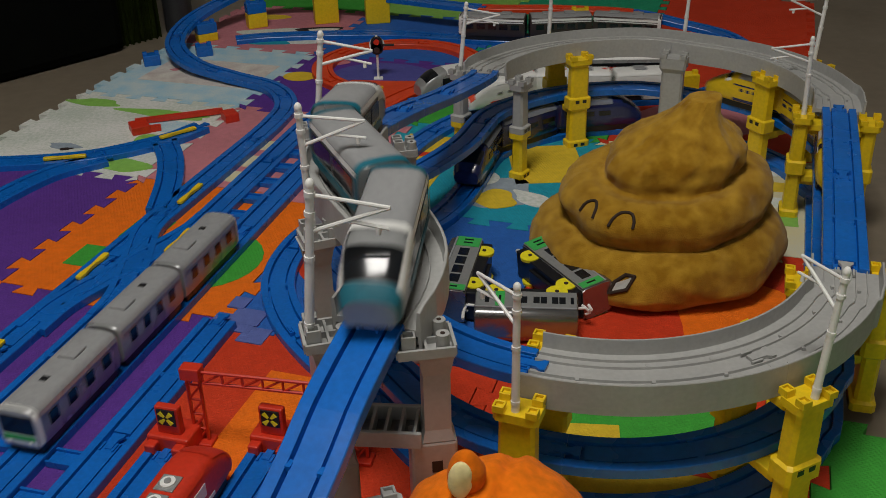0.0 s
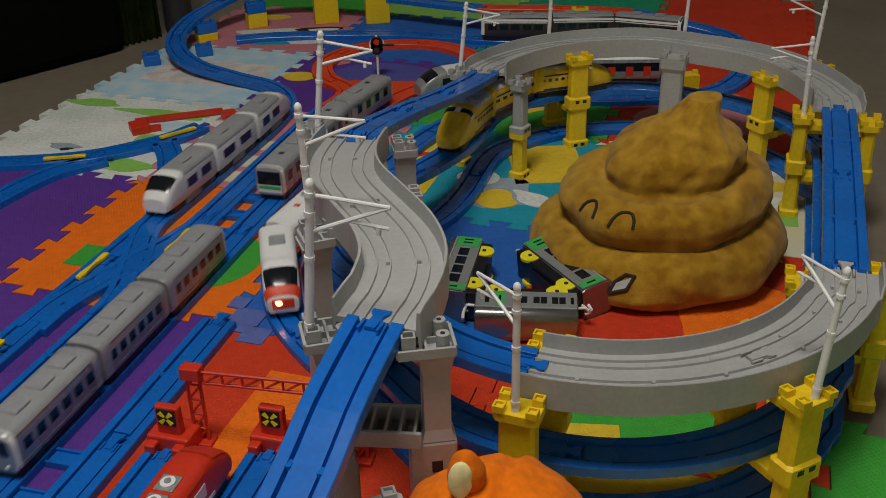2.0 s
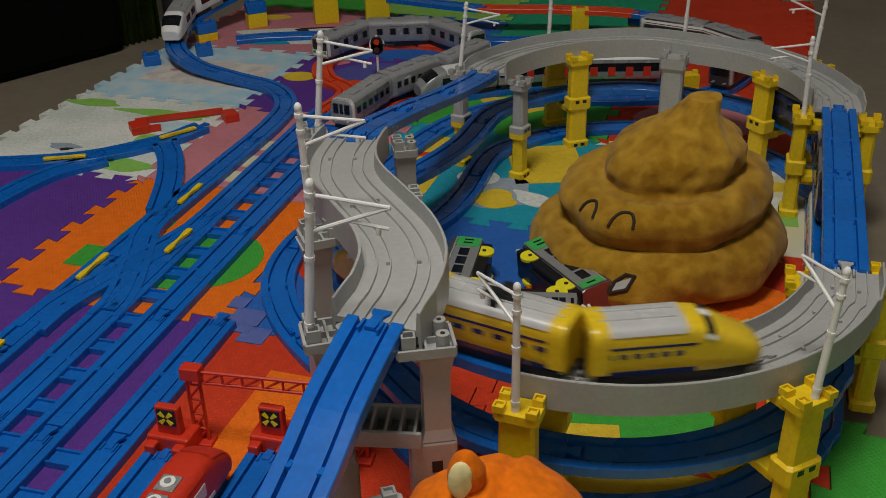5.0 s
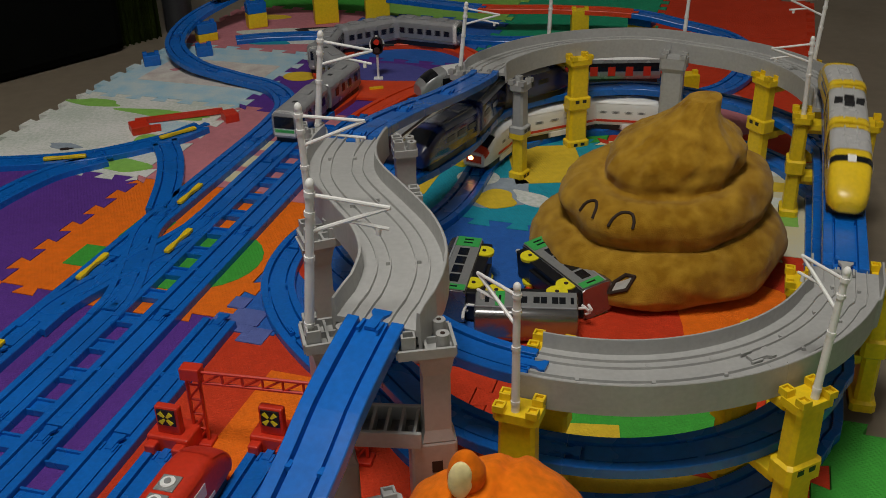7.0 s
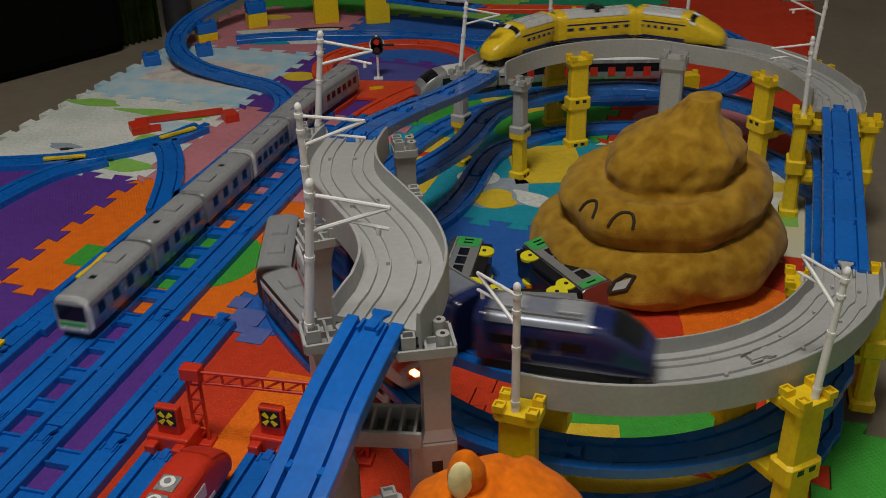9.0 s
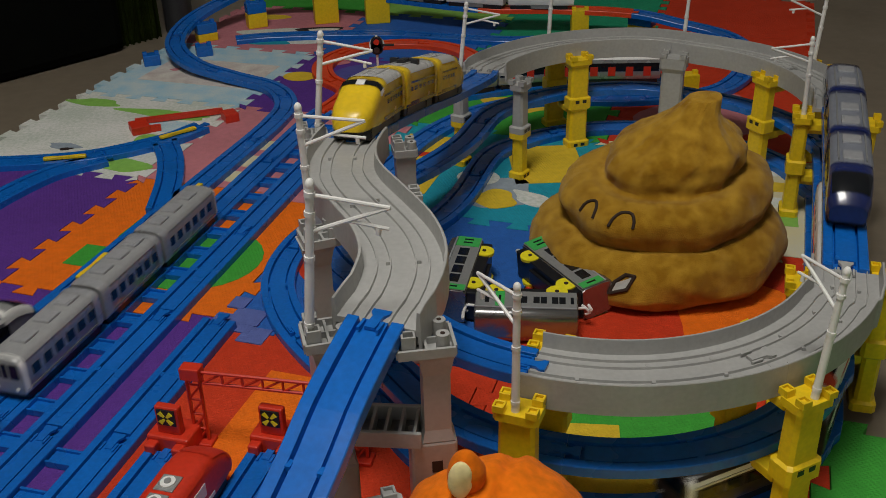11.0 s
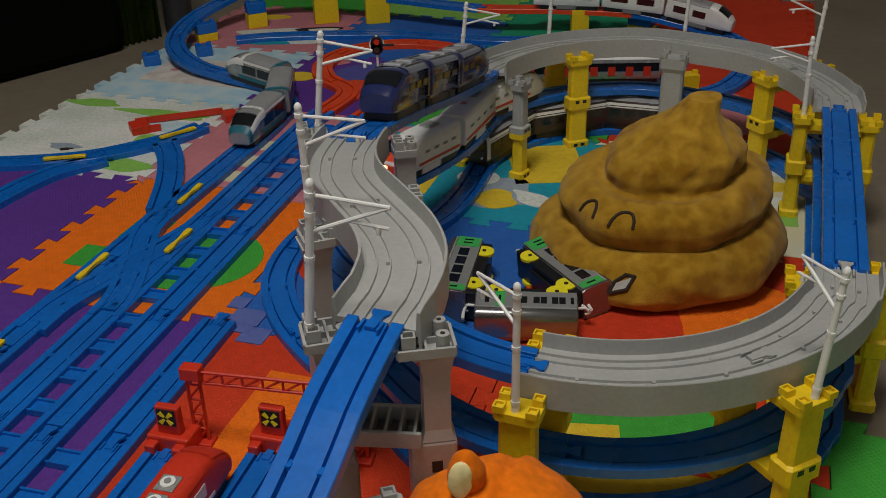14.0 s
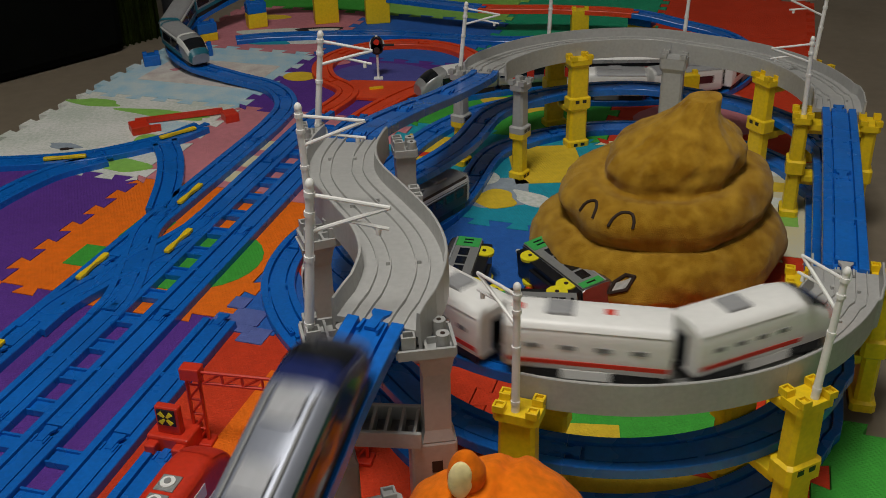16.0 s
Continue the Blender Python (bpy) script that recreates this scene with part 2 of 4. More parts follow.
slab("floor", -2.2, 2.2, -1.0, 4.2, -0.06, -0.0125, "floor_brown", "plain greyish brown room floor", "floor")
slab("wall_north", -2.2, 2.2, 4.2, 4.3, -0.06, 2.4, "wall_paint", "plain beige room wall in shade", "wall")
slab("wall_south", -2.2, 2.2, -1.1, -1.0, -0.06, 2.4, "wall_paint", "plain beige room wall in shade", "wall")
slab("wall_east", 2.2, 2.3, -1.1, 4.3, -0.06, 2.4, "wall_paint", "plain beige room wall in shade", "wall")
slab("wall_west", -2.3, -2.2, -1.1, 4.3, -0.06, 2.4, "wall_paint", "plain beige room wall in shade", "wall")
slab("ceiling", -2.3, 2.3, -1.1, 4.3, 2.4, 2.46, "wall_paint", "plain pale room ceiling", "ceiling")

lamp = empty("ceiling_lamp", pose(-0.25, 0.22, 2.4))
part("lamp_body", box(B(), -0.3, 0.3, -0.3, 0.3, -0.05, 0.0, 0.01), "white_plastic", lamp)
part("diffuser", box(B(), -0.28, 0.28, -0.28, 0.28, -0.062, -0.051), "lamp_diffuser", lamp)
tagged(lamp, "square white ceiling lamp, switched on", "lamp")

# near-black sofa block standing in for deep shade, and curtain beyond the mats
sofa = empty("sofa", pose(-0.652, 1.925, -0.0125, 0, 0, 47))
part("seat_base", box(B(), -1.5, 0.03, -0.02, 0.5, 0.0, 0.34, 0.02), "shade_cloth", sofa)
part("cushion", box(B(), -1.48, 0.02, -0.03, 0.5, 0.341, 0.5, 0.04), "shade_cloth", sofa)
tagged(sofa, "near-black sofa-shaped block standing in for deep shade beside the mats", "sofa")
drape = B()
rows = []
for i in range(61):
    f = i / 60
    wave = 0.006 * math.sin(i * 0.9) + 0.003 * math.sin(i * 2.3)
    x, y = -0.655 + 0.082 * f - 0.5 * wave, 1.94 + 0.085 * f + wave
    rows.append([drape.verts.new((x, y, z)) for z in (-0.012, 0.3, 0.6, 0.95)])
for a, b in zip(rows, rows[1:]):
    for i in range(3):
        drape.faces.new((a[i], b[i], b[i + 1], a[i + 1]))
bmesh.ops.solidify(drape, geom=drape.faces[:], thickness=0.004)
tagged(part("curtain", drape, "dark_green_cloth", smooth=True), "dark olive green curtain hanging in the shade", "curtain")
post = B()
cyl(post, (-0.545, 2.075, -0.0125), (-0.545, 2.075, 0.72), 0.03, n=20)
tagged(part("table_leg", post, "dark_metal", smooth=True), "round grey metal table leg", "table leg")

# ---- foam mats ----
SIDE = 0.3
MD, MN = Vector((0.317, 0.9484)), Vector((0.9484, -0.317))


def spot(n, d):
    v = MN * n + MD * d
    return v.x, v.y


def seam(k=6, h=0.008):
    pts = [(0.0, 0.0)]
    for i in range(k):
        c = (i + 0.5) / k
        pts += [(c - 0.034, -h), (c - 0.052, h), (c + 0.052, h), (c + 0.034, -h)]
    return pts


def mat_outline(n0, d0):
    out = []
    out += [(n0 + u * SIDE, d0 + o) for u, o in seam()]
    out += [(n0 + SIDE + o, d0 + u * SIDE) for u, o in seam()]
    out += [(n0 + SIDE - u * SIDE, d0 + SIDE + o) for u, o in [(1 - a, b) for a, b in ([(1.0, 0.0)] + seam()[:0:-1])]]
    out += [(n0 + o, d0 + SIDE - u * SIDE) for u, o in [(1 - a, b) for a, b in ([(1.0, 0.0)] + seam()[:0:-1])]]
    cn, cd, k = n0 + SIDE / 2, d0 + SIDE / 2, 1 - 0.0014 / SIDE
    return [spot(cn + (n - cn) * k, cd + (d - cd) * k) for n, d in out]


def inlay(thing, n, d, w, h, colour, shape="bar", turn=0.0, lift=0.0):
    """A flush foam insert of a mat, a hair proud of it."""
    if shape == "round":
        o = [(w / 2 * math.cos(a), h / 2 * math.sin(a)) for a in np.linspace(0, 2 * math.pi, 28)[:-1]]
    elif shape == "blob":
        o = [((w / 2) * (1 + 0.22 * math.sin(3 * a + n * 50)) * math.cos(a), (h / 2) * (1 + 0.2 * math.sin(2 * a + d * 70)) * math.sin(a)) for a in np.linspace(0, 2 * math.pi, 30)[:-1]]
    else:
        o = [(-w / 2, -h / 2), (w / 2, -h / 2), (w / 2, h / 2), (-w / 2, h / 2)]
    c, s = math.cos(radians(turn)), math.sin(radians(turn))
    part("inlay", plate(B(), [spot(n + x * c - y * s, d + x * s + y * c) for x, y in o], -0.004, 0.0005 + lift), "foam_" + colour, thing)


MATS = {}


def foam_mat(i, j, colour, label):
    n0, d0 = -1.107 + SIDE * i, 0.77 + SIDE * j
    root = empty("foam_mat")
    part("sheet", plate(B(), mat_outline(n0, d0), -0.012, 0.0), "foam_" + colour, root)
    tagged(root, label, "play mat", "foam mats on the floor")
    MATS[i, j] = (root, n0, d0)


PLAN = {(0, 0): "purple", (1, 0): "orange", (2, 0): "blue", (3, 0): "red", (0, 1): "white", (1, 1): "pink", (2, 1): "teal", (3, 1): "cream",
        (0, 2): "skyblue", (1, 2): "purple", (2, 2): "green", (3, 2): "red", (0, 3): "pink", (1, 3): "blue", (2, 3): "seagreen", (3, 3): "red",
        (0, 4): "green", (1, 4): "lime", (2, 4): "seagreen", (3, 4): "red", (0, -1): "orange", (1, -1): "purple", (2, -1): "red", (3, -1): "red",
        (1, -2): "blue", (2, -2): "orange", (3, -2): "green", (0, -2): "purple", (4, -1): "green"}
WORDS = dict(purple="purple", orange="bright orange", blue="royal blue", red="brick red", white="off-white printed", pink="pink printed", teal="turquoise printed", cream="cream printed",
             skyblue="pale blue printed", green="grass green", seagreen="sea green printed", lime="pale green", yellow="yellow")
for (i, j), c in PLAN.items():
    foam_mat(i, j, c, WORDS[c] + " interlocking foam play mat with toothed edges")


def on(i, j, u, v, w, h, colour, shape="bar", turn=0.0, lift=0.0):
    root, n0, d0 = MATS[i, j]
    inlay(root, n0 + u, d0 + v, w, h, colour, shape, turn, lift)


# ---- track pieces ----
COUNT = {}


def track_piece(line, s0, s1, kind="blue", tongue=1):
    g = 0.0001
    name = "viaduct_track" if kind == "grey" else "track"
    root = empty(name)
    if kind == "grey":
        bm = sweep(B(), line, s0 + g, s1 - g, VIADUCT)
    elif tongue > 0 and s1 - s0 > 0.05:
        bm = sweep(sweep(B(), line, s0 + g, s0 + 0.0145, NOTCH), line, s0 + 0.0145, s1 - g, TRACK)
    elif tongue < 0 and s1 - s0 > 0.05:
        bm = sweep(sweep(B(), line, s0 + g, s1 - 0.0145, TRACK), line, s1 - 0.0145, s1 - g, NOTCH)
    else:
        bm = sweep(B(), line, s0 + g, s1 - g, TRACK)
    m = {"blue": "blue_plastic", "grey": "grey_plastic", "red": "orange_red_plastic"}[kind]
    bed = part("bed", bm, m, root)
    # coupling tongue and a row of moulded studs
    c, w = (line.at(s1), line.way(s1)) if tongue > 0 else (line.at(s0), -line.way(s0))
    turn = Matrix.Translation(c) @ Matrix.Rotation(math.atan2(w.y, w.x) - math.pi / 2, 4, "Z")
    t = B()
    plate(t, [(-0.0035, -0.009), (0.0035, -0.009), (0.0035, 0.004), (0.0062, 0.008), (0.0062, 0.0115), (-0.0062, 0.0115), (-0.0062, 0.008), (-0.0035, 0.004)], -0.0026, -0.0003)
    for sx in (-1, 1):
        box(t, sx * 0.0062 - 0.0009, sx * 0.0062 + 0.0009, -0.012, -0.002, -0.002, 0.0004)
    bmesh.ops.transform(t, matrix=turn, verts=t.verts)
    if tongue:
        part("coupling_tongue", t, m, root)
    else:
        t.free()
    if kind == "grey":
        for f in (0.2, 0.5, 0.8):
            s = s0 + (s1 - s0) * f
            c, w = line.at(s), line.way(s)
            side = Vector((w.y, -w.x, 0)).normalized()
            for k in (-1, 1):
                q = c + side * 0.0102 * k
                part("stud", box(B(), q.x - 0.0014, q.x + 0.0014, q.y - 0.0014, q.y + 0.0014, q.z - 0.0061, q.z - 0.001), m, root)
    elif s1 - s0 > 0.1:
        c, w = line.at((s0 + s1) / 2), line.way((s0 + s1) / 2)
        mid_turn = Matrix.Translation(c) @ Matrix.Rotation(math.atan2(w.y, w.x) - math.pi / 2, 4, "Z")
        for k in (-1, 1):
            part("stud", box(B(), k * 0.0096 - 0.0016, k * 0.0096 + 0.0016, -0.003, 0.003, -0.0058, -0.0006, 0, mid_turn), m, root)
    lab = {"blue": "blue plastic toy railway track piece with wheel grooves", "grey": "grey plastic toy viaduct track with raised side walls", "red": "orange-red plastic toy railway track piece"}[kind]
    return tagged(root, lab, "toy track", kind + " toy track")


def lay(line, s0, s1, kind="blue", size=0.2, tongue=1):
    n = max(1, round((s1 - s0) / size))
    for i in range(n):
        track_piece(line, s0 + (s1 - s0) * i / n, s0 + (s1 - s0) * (i + 1) / n, kind, tongue)


near = MAIN.near
S_GREY0 = near(0.062, 0.600, 0.141)
S_STR0 = near(0.347, 0.725, 0.141)
S_STR1 = near(0.476, 1.110, 0.141)
S_SLOPE = near(0.066, 1.288, 0.141)
S_BEND = near(-0.073, 0.815, 0.238)
S_BRIDGE = near(-0.0415, 0.507, 0.243)
S_RED0, S_RED1 = near(0.087, 1.967, 0.05), near(0.381, 1.907, 0.048)
lay(MAIN, 0.0, S_RED0)
lay(MAIN, S_RED0, S_RED1, "red")
lay(MAIN, S_RED1, S_GREY0)
lay(MAIN, S_GREY0, S_STR0, "grey", 0.17)
lay(MAIN, S_STR0, S_STR1, "blue", 0.21)
lay(MAIN, S_STR1, S_SLOPE, "grey", 0.17)
lay(MAIN, S_SLOPE, S_BEND)
lay(MAIN, S_BEND, S_BRIDGE, "grey", 0.24, 0)
lay(MAIN, S_BRIDGE, MAIN.length, "blue", 0.2, -1)
L_RED0 = LOOP.near(*yard(0.012, 0.82))
L_RED1 = LOOP.near(*yard(-0.06, 0.84))
lay(LOOP, 0.5, L_RED0)
lay(LOOP, L_RED0, L_RED1, "red", 0.18)
lay(LOOP, L_RED1, LOOP.length - 0.5)
lay(Line([yard(0.066, -0.6), yard(0.066, 0), yard(0.066, 0.222)]), 0, 0.822)
SIDING = Line([(-0.85, 1.36, 0.009), (-0.74, 1.335, 0.009), (-0.639, 1.33, 0.009), (-0.518, 1.345, 0.009), (-0.418, 1.402, 0.009), (-0.372, 1.455, 0.009)])
lay(SIDING, 0, SIDING.length)
SPUR = Line([(-0.62, 1.13, 0.009), (-0.594, 1.212, 0.009), (-0.55, 1.29, 0.009), (-0.49, 1.335, 0.009)])
lay(SPUR, 0, SPUR.length)
BRANCH = Line([(-0.418, 1.40, 0.009), (-0.392, 1.33, 0.009), (-0.375, 1.25, 0.009), (-0.366, 1.16, 0.009)])
lay(BRANCH, 0, BRANCH.length)
lay(BACKLINE, 0, BACKLINE.near(0.5, 1.765, 0.012))


# ---- trains ----
W0, ZB, ZT = 0.0196, 0.008, 0.0475
HALF = ((0.9, 0.0), (1.0, 0.1), (1.0, 0.35), (1.0, 0.62), (0.992, 0.74), (0.96, 0.84), (0.885, 0.915), (0.74, 0.965), (0.5, 0.99), (0.2, 1.0))
NOSES = {"flat": [(-0.004, 1.0, 1.0), (-0.001, 0.97, 0.985), (0.0, 0.93, 0.95)],
         "slant": [(-0.045, 1.0, 1.0), (-0.036, 1.0, 0.98), (-0.026, 1.0, 0.91), (-0.016, 0.985, 0.78), (-0.006, 0.94, 0.60), (0.0, 0.82, 0.44)],
         "bullet": [(-0.06, 1.0, 1.0), (-0.048, 1.0, 0.97), (-0.038, 0.99, 0.87), (-0.026, 0.97, 0.72), (-0.014, 0.9, 0.57), (-0.006, 0.77, 0.45), (-0.0015, 0.6, 0.35), (0.0, 0.4, 0.28)]}


def ring(y, w, zb, zt):
    """Cross-section of a car; a lowered nose turns towards an oval."""
    h = zt - zb
    r = min(1.0, max(0.0, 1.25 * (1 - h / (ZT - ZB)))) * 0.75
    half = []
    for i, (x, z) in enumerate(HALF):
        a = -0.6 + (0.5 * math.pi + 0.6) * i / (len(HALF) - 0.6)
        half.append((w * (x * (1 - r) + r * math.cos(a)), zb + h * (z * (1 - r) + r * max(0.0, (math.sin(a) + 0.56) / 1.56))))
    return [Vector((x, y, z)) for x, z in half] + [Vector((-x, y, z)) for x, z in half[::-1]]


class Hull:
    """Widths and heights of a car along its length, front towards +y."""

    def __init__(self, length, nose):
        h = length / 2
        st = [(-h, W0 * 0.95, ZT * 0.975), (-h + 0.002, W0, ZT)]
        if nose:
            st += [(h + dy, W0 * fw, ZB + (ZT - ZB) * fz) for dy, fw, fz in NOSES[nose]]
        else:
            st += [(h - 0.002, W0, ZT), (h, W0 * 0.95, ZT * 0.975)]
        self.y = np.array([q[0] for q in st])
        self.v = np.array([q[1:] for q in st])
        d = np.diff(self.v, axis=0) / np.diff(self.y)[:, None]
        m = np.zeros_like(self.v)
        same = d[1:] * d[:-1] > 0
        m[1:-1] = np.where(same, 2 * d[1:] * d[:-1] / np.where(same, d[1:] + d[:-1], 1), 0)
        m[-1] = d[-1]
        m[0] = d[0]
        self.m = m

    def at(self, y):
        i = int(min(max(np.searchsorted(self.y, y) - 1, 0), len(self.y) - 2))
        k = self.y[i + 1] - self.y[i]
        t = min(1.0, max(0.0, (y - self.y[i]) / k))
        v = (2 * t ** 3 - 3 * t * t + 1) * self.v[i] + (t ** 3 - 2 * t * t + t) * k * self.m[i] + (3 * t * t - 2 * t ** 3) * self.v[i + 1] + (t ** 3 - t * t) * k * self.m[i + 1]
        return float(v[0]), float(v[1])

    def skin(self, y0, y1, lo=0, hi=19, out=0.0, close=False, n=None):
        """The strip of the hull between two stations and two ring points, raised by out."""
        bm = B()
        ys = list(np.linspace(y0, y1, n or max(2, int(abs(y1 - y0) / 0.003) + 1)))
        if close:
            ys = sorted(set(list(self.y) + [y for y in np.linspace(self.y[2], self.y[-1], 16)]))
        rs = []
        for y in ys:
            w, zt = self.at(y)
            r = ring(y, w + out, ZB, zt + out)
            rs.append([bm.verts.new(v) for v in (r if close else r[lo:hi + 1])])
        k = len(rs[0])
        for p, q in zip(rs, rs[1:]):
            for i in range(k if close else k - 1):
                bm.faces.new((p[i], q[i], q[(i + 1) % k], p[(i + 1) % k]))
        if close:
            bm.faces.new(rs[0])
            bm.faces.new(rs[-1][::-1])
        return bm


def toy_car(spec, nose=None, length=0.132, name="toy_train_car"):
    """A toy railway car on the z = 0 rail surface, its front towards +y."""
    root = empty(name)
    hull = Hull(length, nose)
    h = length / 2
    part("body", hull.skin(0, 0, close=True), spec["body"], root, smooth=True)
    top = h - {"flat": 0.004, "slant": 0.046, "bullet": 0.06, None: 0.002}[nose]
    part("roof", hull.skin(-h + 0.002, top, *spec.get("roof_span", (5, 14)), 0.0006), spec["roof"], root, smooth=True)
    if spec.get("gutter"):
        for lo, hi in ((4, 5), (14, 15)):
            part("gutter", hull.skin(-h + 0.002, top, lo, hi, 0.0011), spec["gutter"], root)
    part("chassis", box(B(), -0.0165, 0.0165, -h + 0.004, h - (0.012 if nose in ("slant", "bullet") else 0.004), -0.001, 0.0085, 0.001), spec.get("under", "black_plastic"), root)
    if spec.get("skirt"):
        for y0, y1 in ((-0.3, 0.3),):
            for sx in (-1, 1):
                part("skirt", box(B(), sx * 0.0185 - 0.0011, sx * 0.0185 + 0.0011, y0 * h, y1 * h, 0.0015, 0.0095, 0.0005), spec["skirt"], root)
    y1 = h - (0.06 if nose == "bullet" else 0.045 if nose == "slant" else 0.01)
    y0 = -h + 0.008
    k = spec.get("windows", 5)
    fill = spec.get("fill", 0.72)
    zw0, zw1 = spec.get("band", (0.024, 0.034))
    for i in range(k):
        a, b = y0 + (y1 - y0) * (i + 0.5 - fill / 2) / k, y0 + (y1 - y0) * (i + 0.5 + fill / 2) / k
        for sx in (-1, 1):
            x = W0 * sx
            part("window", box(B(), min(x, x + 0.0006 * sx), max(x, x + 0.0006 * sx), a, b, zw0, zw1), spec.get("glass", "dark_glass"), root)
    for zs0, zs1, ms in spec.get("stripes", ()):
        for sx in (-1, 1):
            x = W0 * sx
            part("stripe", box(B(), min(x, x + 0.0004 * sx), max(x, x + 0.0004 * sx), -h + 0.003, y1 + 0.008, zs0, zs1), ms, root)
    for y in spec.get("units", ()):
        part("roof_unit", box(B(), -0.009, 0.009, y * h - 0.010, y * h + 0.010, ZT, ZT + 0.003, 0.001), spec.get("unit", spec["roof"]), root)
    for y in () if nose and spec.get("lamp_r") else spec.get("hatches", ()):
        part("roof_hatch", box(B(), -0.0035, 0.0035, y * h - 0.0035, y * h + 0.0035, ZT, ZT + 0.0012, 0.0003), spec.get("hatch", "black_plastic"), root)
    for x in spec.get("ribs", ()):
        part("roof_rib", box(B(), x - 0.0008, x + 0.0008, -h + 0.008, top - 0.006, ZT - 0.001, ZT + 0.0016, 0.0003), spec.get("rib", spec["roof"]), root)
    if spec.get("pantograph") and not nose:
        pg = B()
        for y in (-0.0085, 0.0085):
            box(pg, -0.005, 0.005, y - 0.005, y + 0.005, ZT + 0.0004, ZT + 0.0045, 0.0006)
        for x in (-0.011, 0.0, 0.011):
            box(pg, x - 0.004, x + 0.004, -0.004, 0.004, ZT - 0.0016, ZT + 0.005, 0.0006)
        part("pantograph", pg, "black_plastic", root)
    if spec.get("end"):
        wide = spec.get("end_wide", 0.008)
        for y in (-h,) + (() if nose else (h,)):
            s_ = 1 if y < 0 else -1
            part("end_band", hull.skin(*sorted((y, y + wide * s_)), 1, 18, 0.0011), spec["end"], root, smooth=True)
    part("end_door", box(B(), -0.006, 0.006, -h - 0.0006, -h + 0.001, 0.011, 0.036), spec.get("door", "dark_glass"), root)
    if nose == "flat":
        for x0, x1 in spec.get("panes", ((-0.016, 0.016),)):
            part("windscreen", box(B(), x0, x1, h - 0.001, h + 0.0008, spec.get("pane_low", 0.0245), 0.0405, 0.0008), "dark_glass", root)
        part("face_band", box(B(), -0.0165, 0.0165, h - 0.001, h + 0.0005, 0.011, 0.0225), spec.get("face", spec["body"]), root)
        if spec.get("sill"):
            part("face_line", box(B(), -0.0155, 0.0155, h - 0.001, h + 0.0009, 0.0155, 0.0205), spec["sill"], root)
        part("roof_lip", hull.skin(h - 0.006, h, 1, 18, 0.0008), spec.get("lip", "white_plastic"), root, smooth=True)
    elif nose:
        if nose == "bullet":
            for lo, hi in ((5, 9), (10, 14)):
                part("windscreen", hull.skin(h - 0.0465, h - 0.0395, lo, hi, 0.0007), "dark_glass", root, smooth=True)
            part("pillar", hull.skin(h - 0.0475, h - 0.0385, 9, 10, 0.0009), "white_plastic", root)
            for lo, hi in ((4, 5), (14, 15)):
                part("pillar", hull.skin(h - 0.0475, h - 0.0385, lo, hi, 0.0008), "white_plastic", root)
        else:
            part("windscreen", hull.skin(h - 0.030, h - 0.009, 6, 13, 0.0007), spec.get("screen", "dark_glass"), root, smooth=True)
            if spec.get("pillar"):
                for lo, hi in ((3, 6), (13, 16)):
                    part("pillar", hull.skin(h - 0.046, h - 0.007, lo, hi, 0.0010), spec["pillar"], root, smooth=True)
                part("brow", hull.skin(h - 0.052, h - 0.045, 3, 16, 0.0010), spec["pillar"], root, smooth=True)
        part("nose_cap", hull.skin(h - (0.0085 if nose == "slant" else 0.02), h, 1, 18, 0.0004), spec.get("nose", spec["body"]), root, smooth=True)
    if nose and spec.get("lamp_r"):
        part("lamp_panel", hull.skin(h - 0.0095, h - 0.0012, 4, 15, 0.0009), spec["lamp_panel"], root, smooth=True)
        part("lamp_face", box(B(), -0.0115, 0.0115, h - 0.001, h + 0.0008, 0.0125, 0.0235, 0.0004), spec["lamp_panel"], root)
        lens = B()
        ball(lens, (0.0045, h + 0.0006, 0.0195), 0.0036, 0.0016, 0.0024, 10)
        part("headlight", lens, spec["lamp"], root, smooth=True)
    elif nose and nose != "bullet":
        dy = {"flat": 0.0006, "slant": -0.0035}[nose]
        for x in (-0.0105, 0.0105):
            part("headlight", cyl(B(), (x, h + dy - 0.003, 0.0135), (x, h + dy + 0.0012, 0.0135), 0.0016, n=10), "white_plastic", root)
    for y in (-h * 0.62, h * 0.62):
        for sx in (-1, 1):
            part("wheel", cyl(B(), (0.0135 * sx, y, 0.0045), (0.0172 * sx, y, 0.0045), spec.get("wheel_r", 0.0088), n=16), spec.get("wheel", "black_plastic"), root)
    part("coupler", box(B(), -0.003, 0.003, -h - 0.005, -h + 0.004, 0.006, 0.010), spec.get("hook", "black_plastic"), root)
    return tagged(root, spec["label"], "toy train", spec["group"])


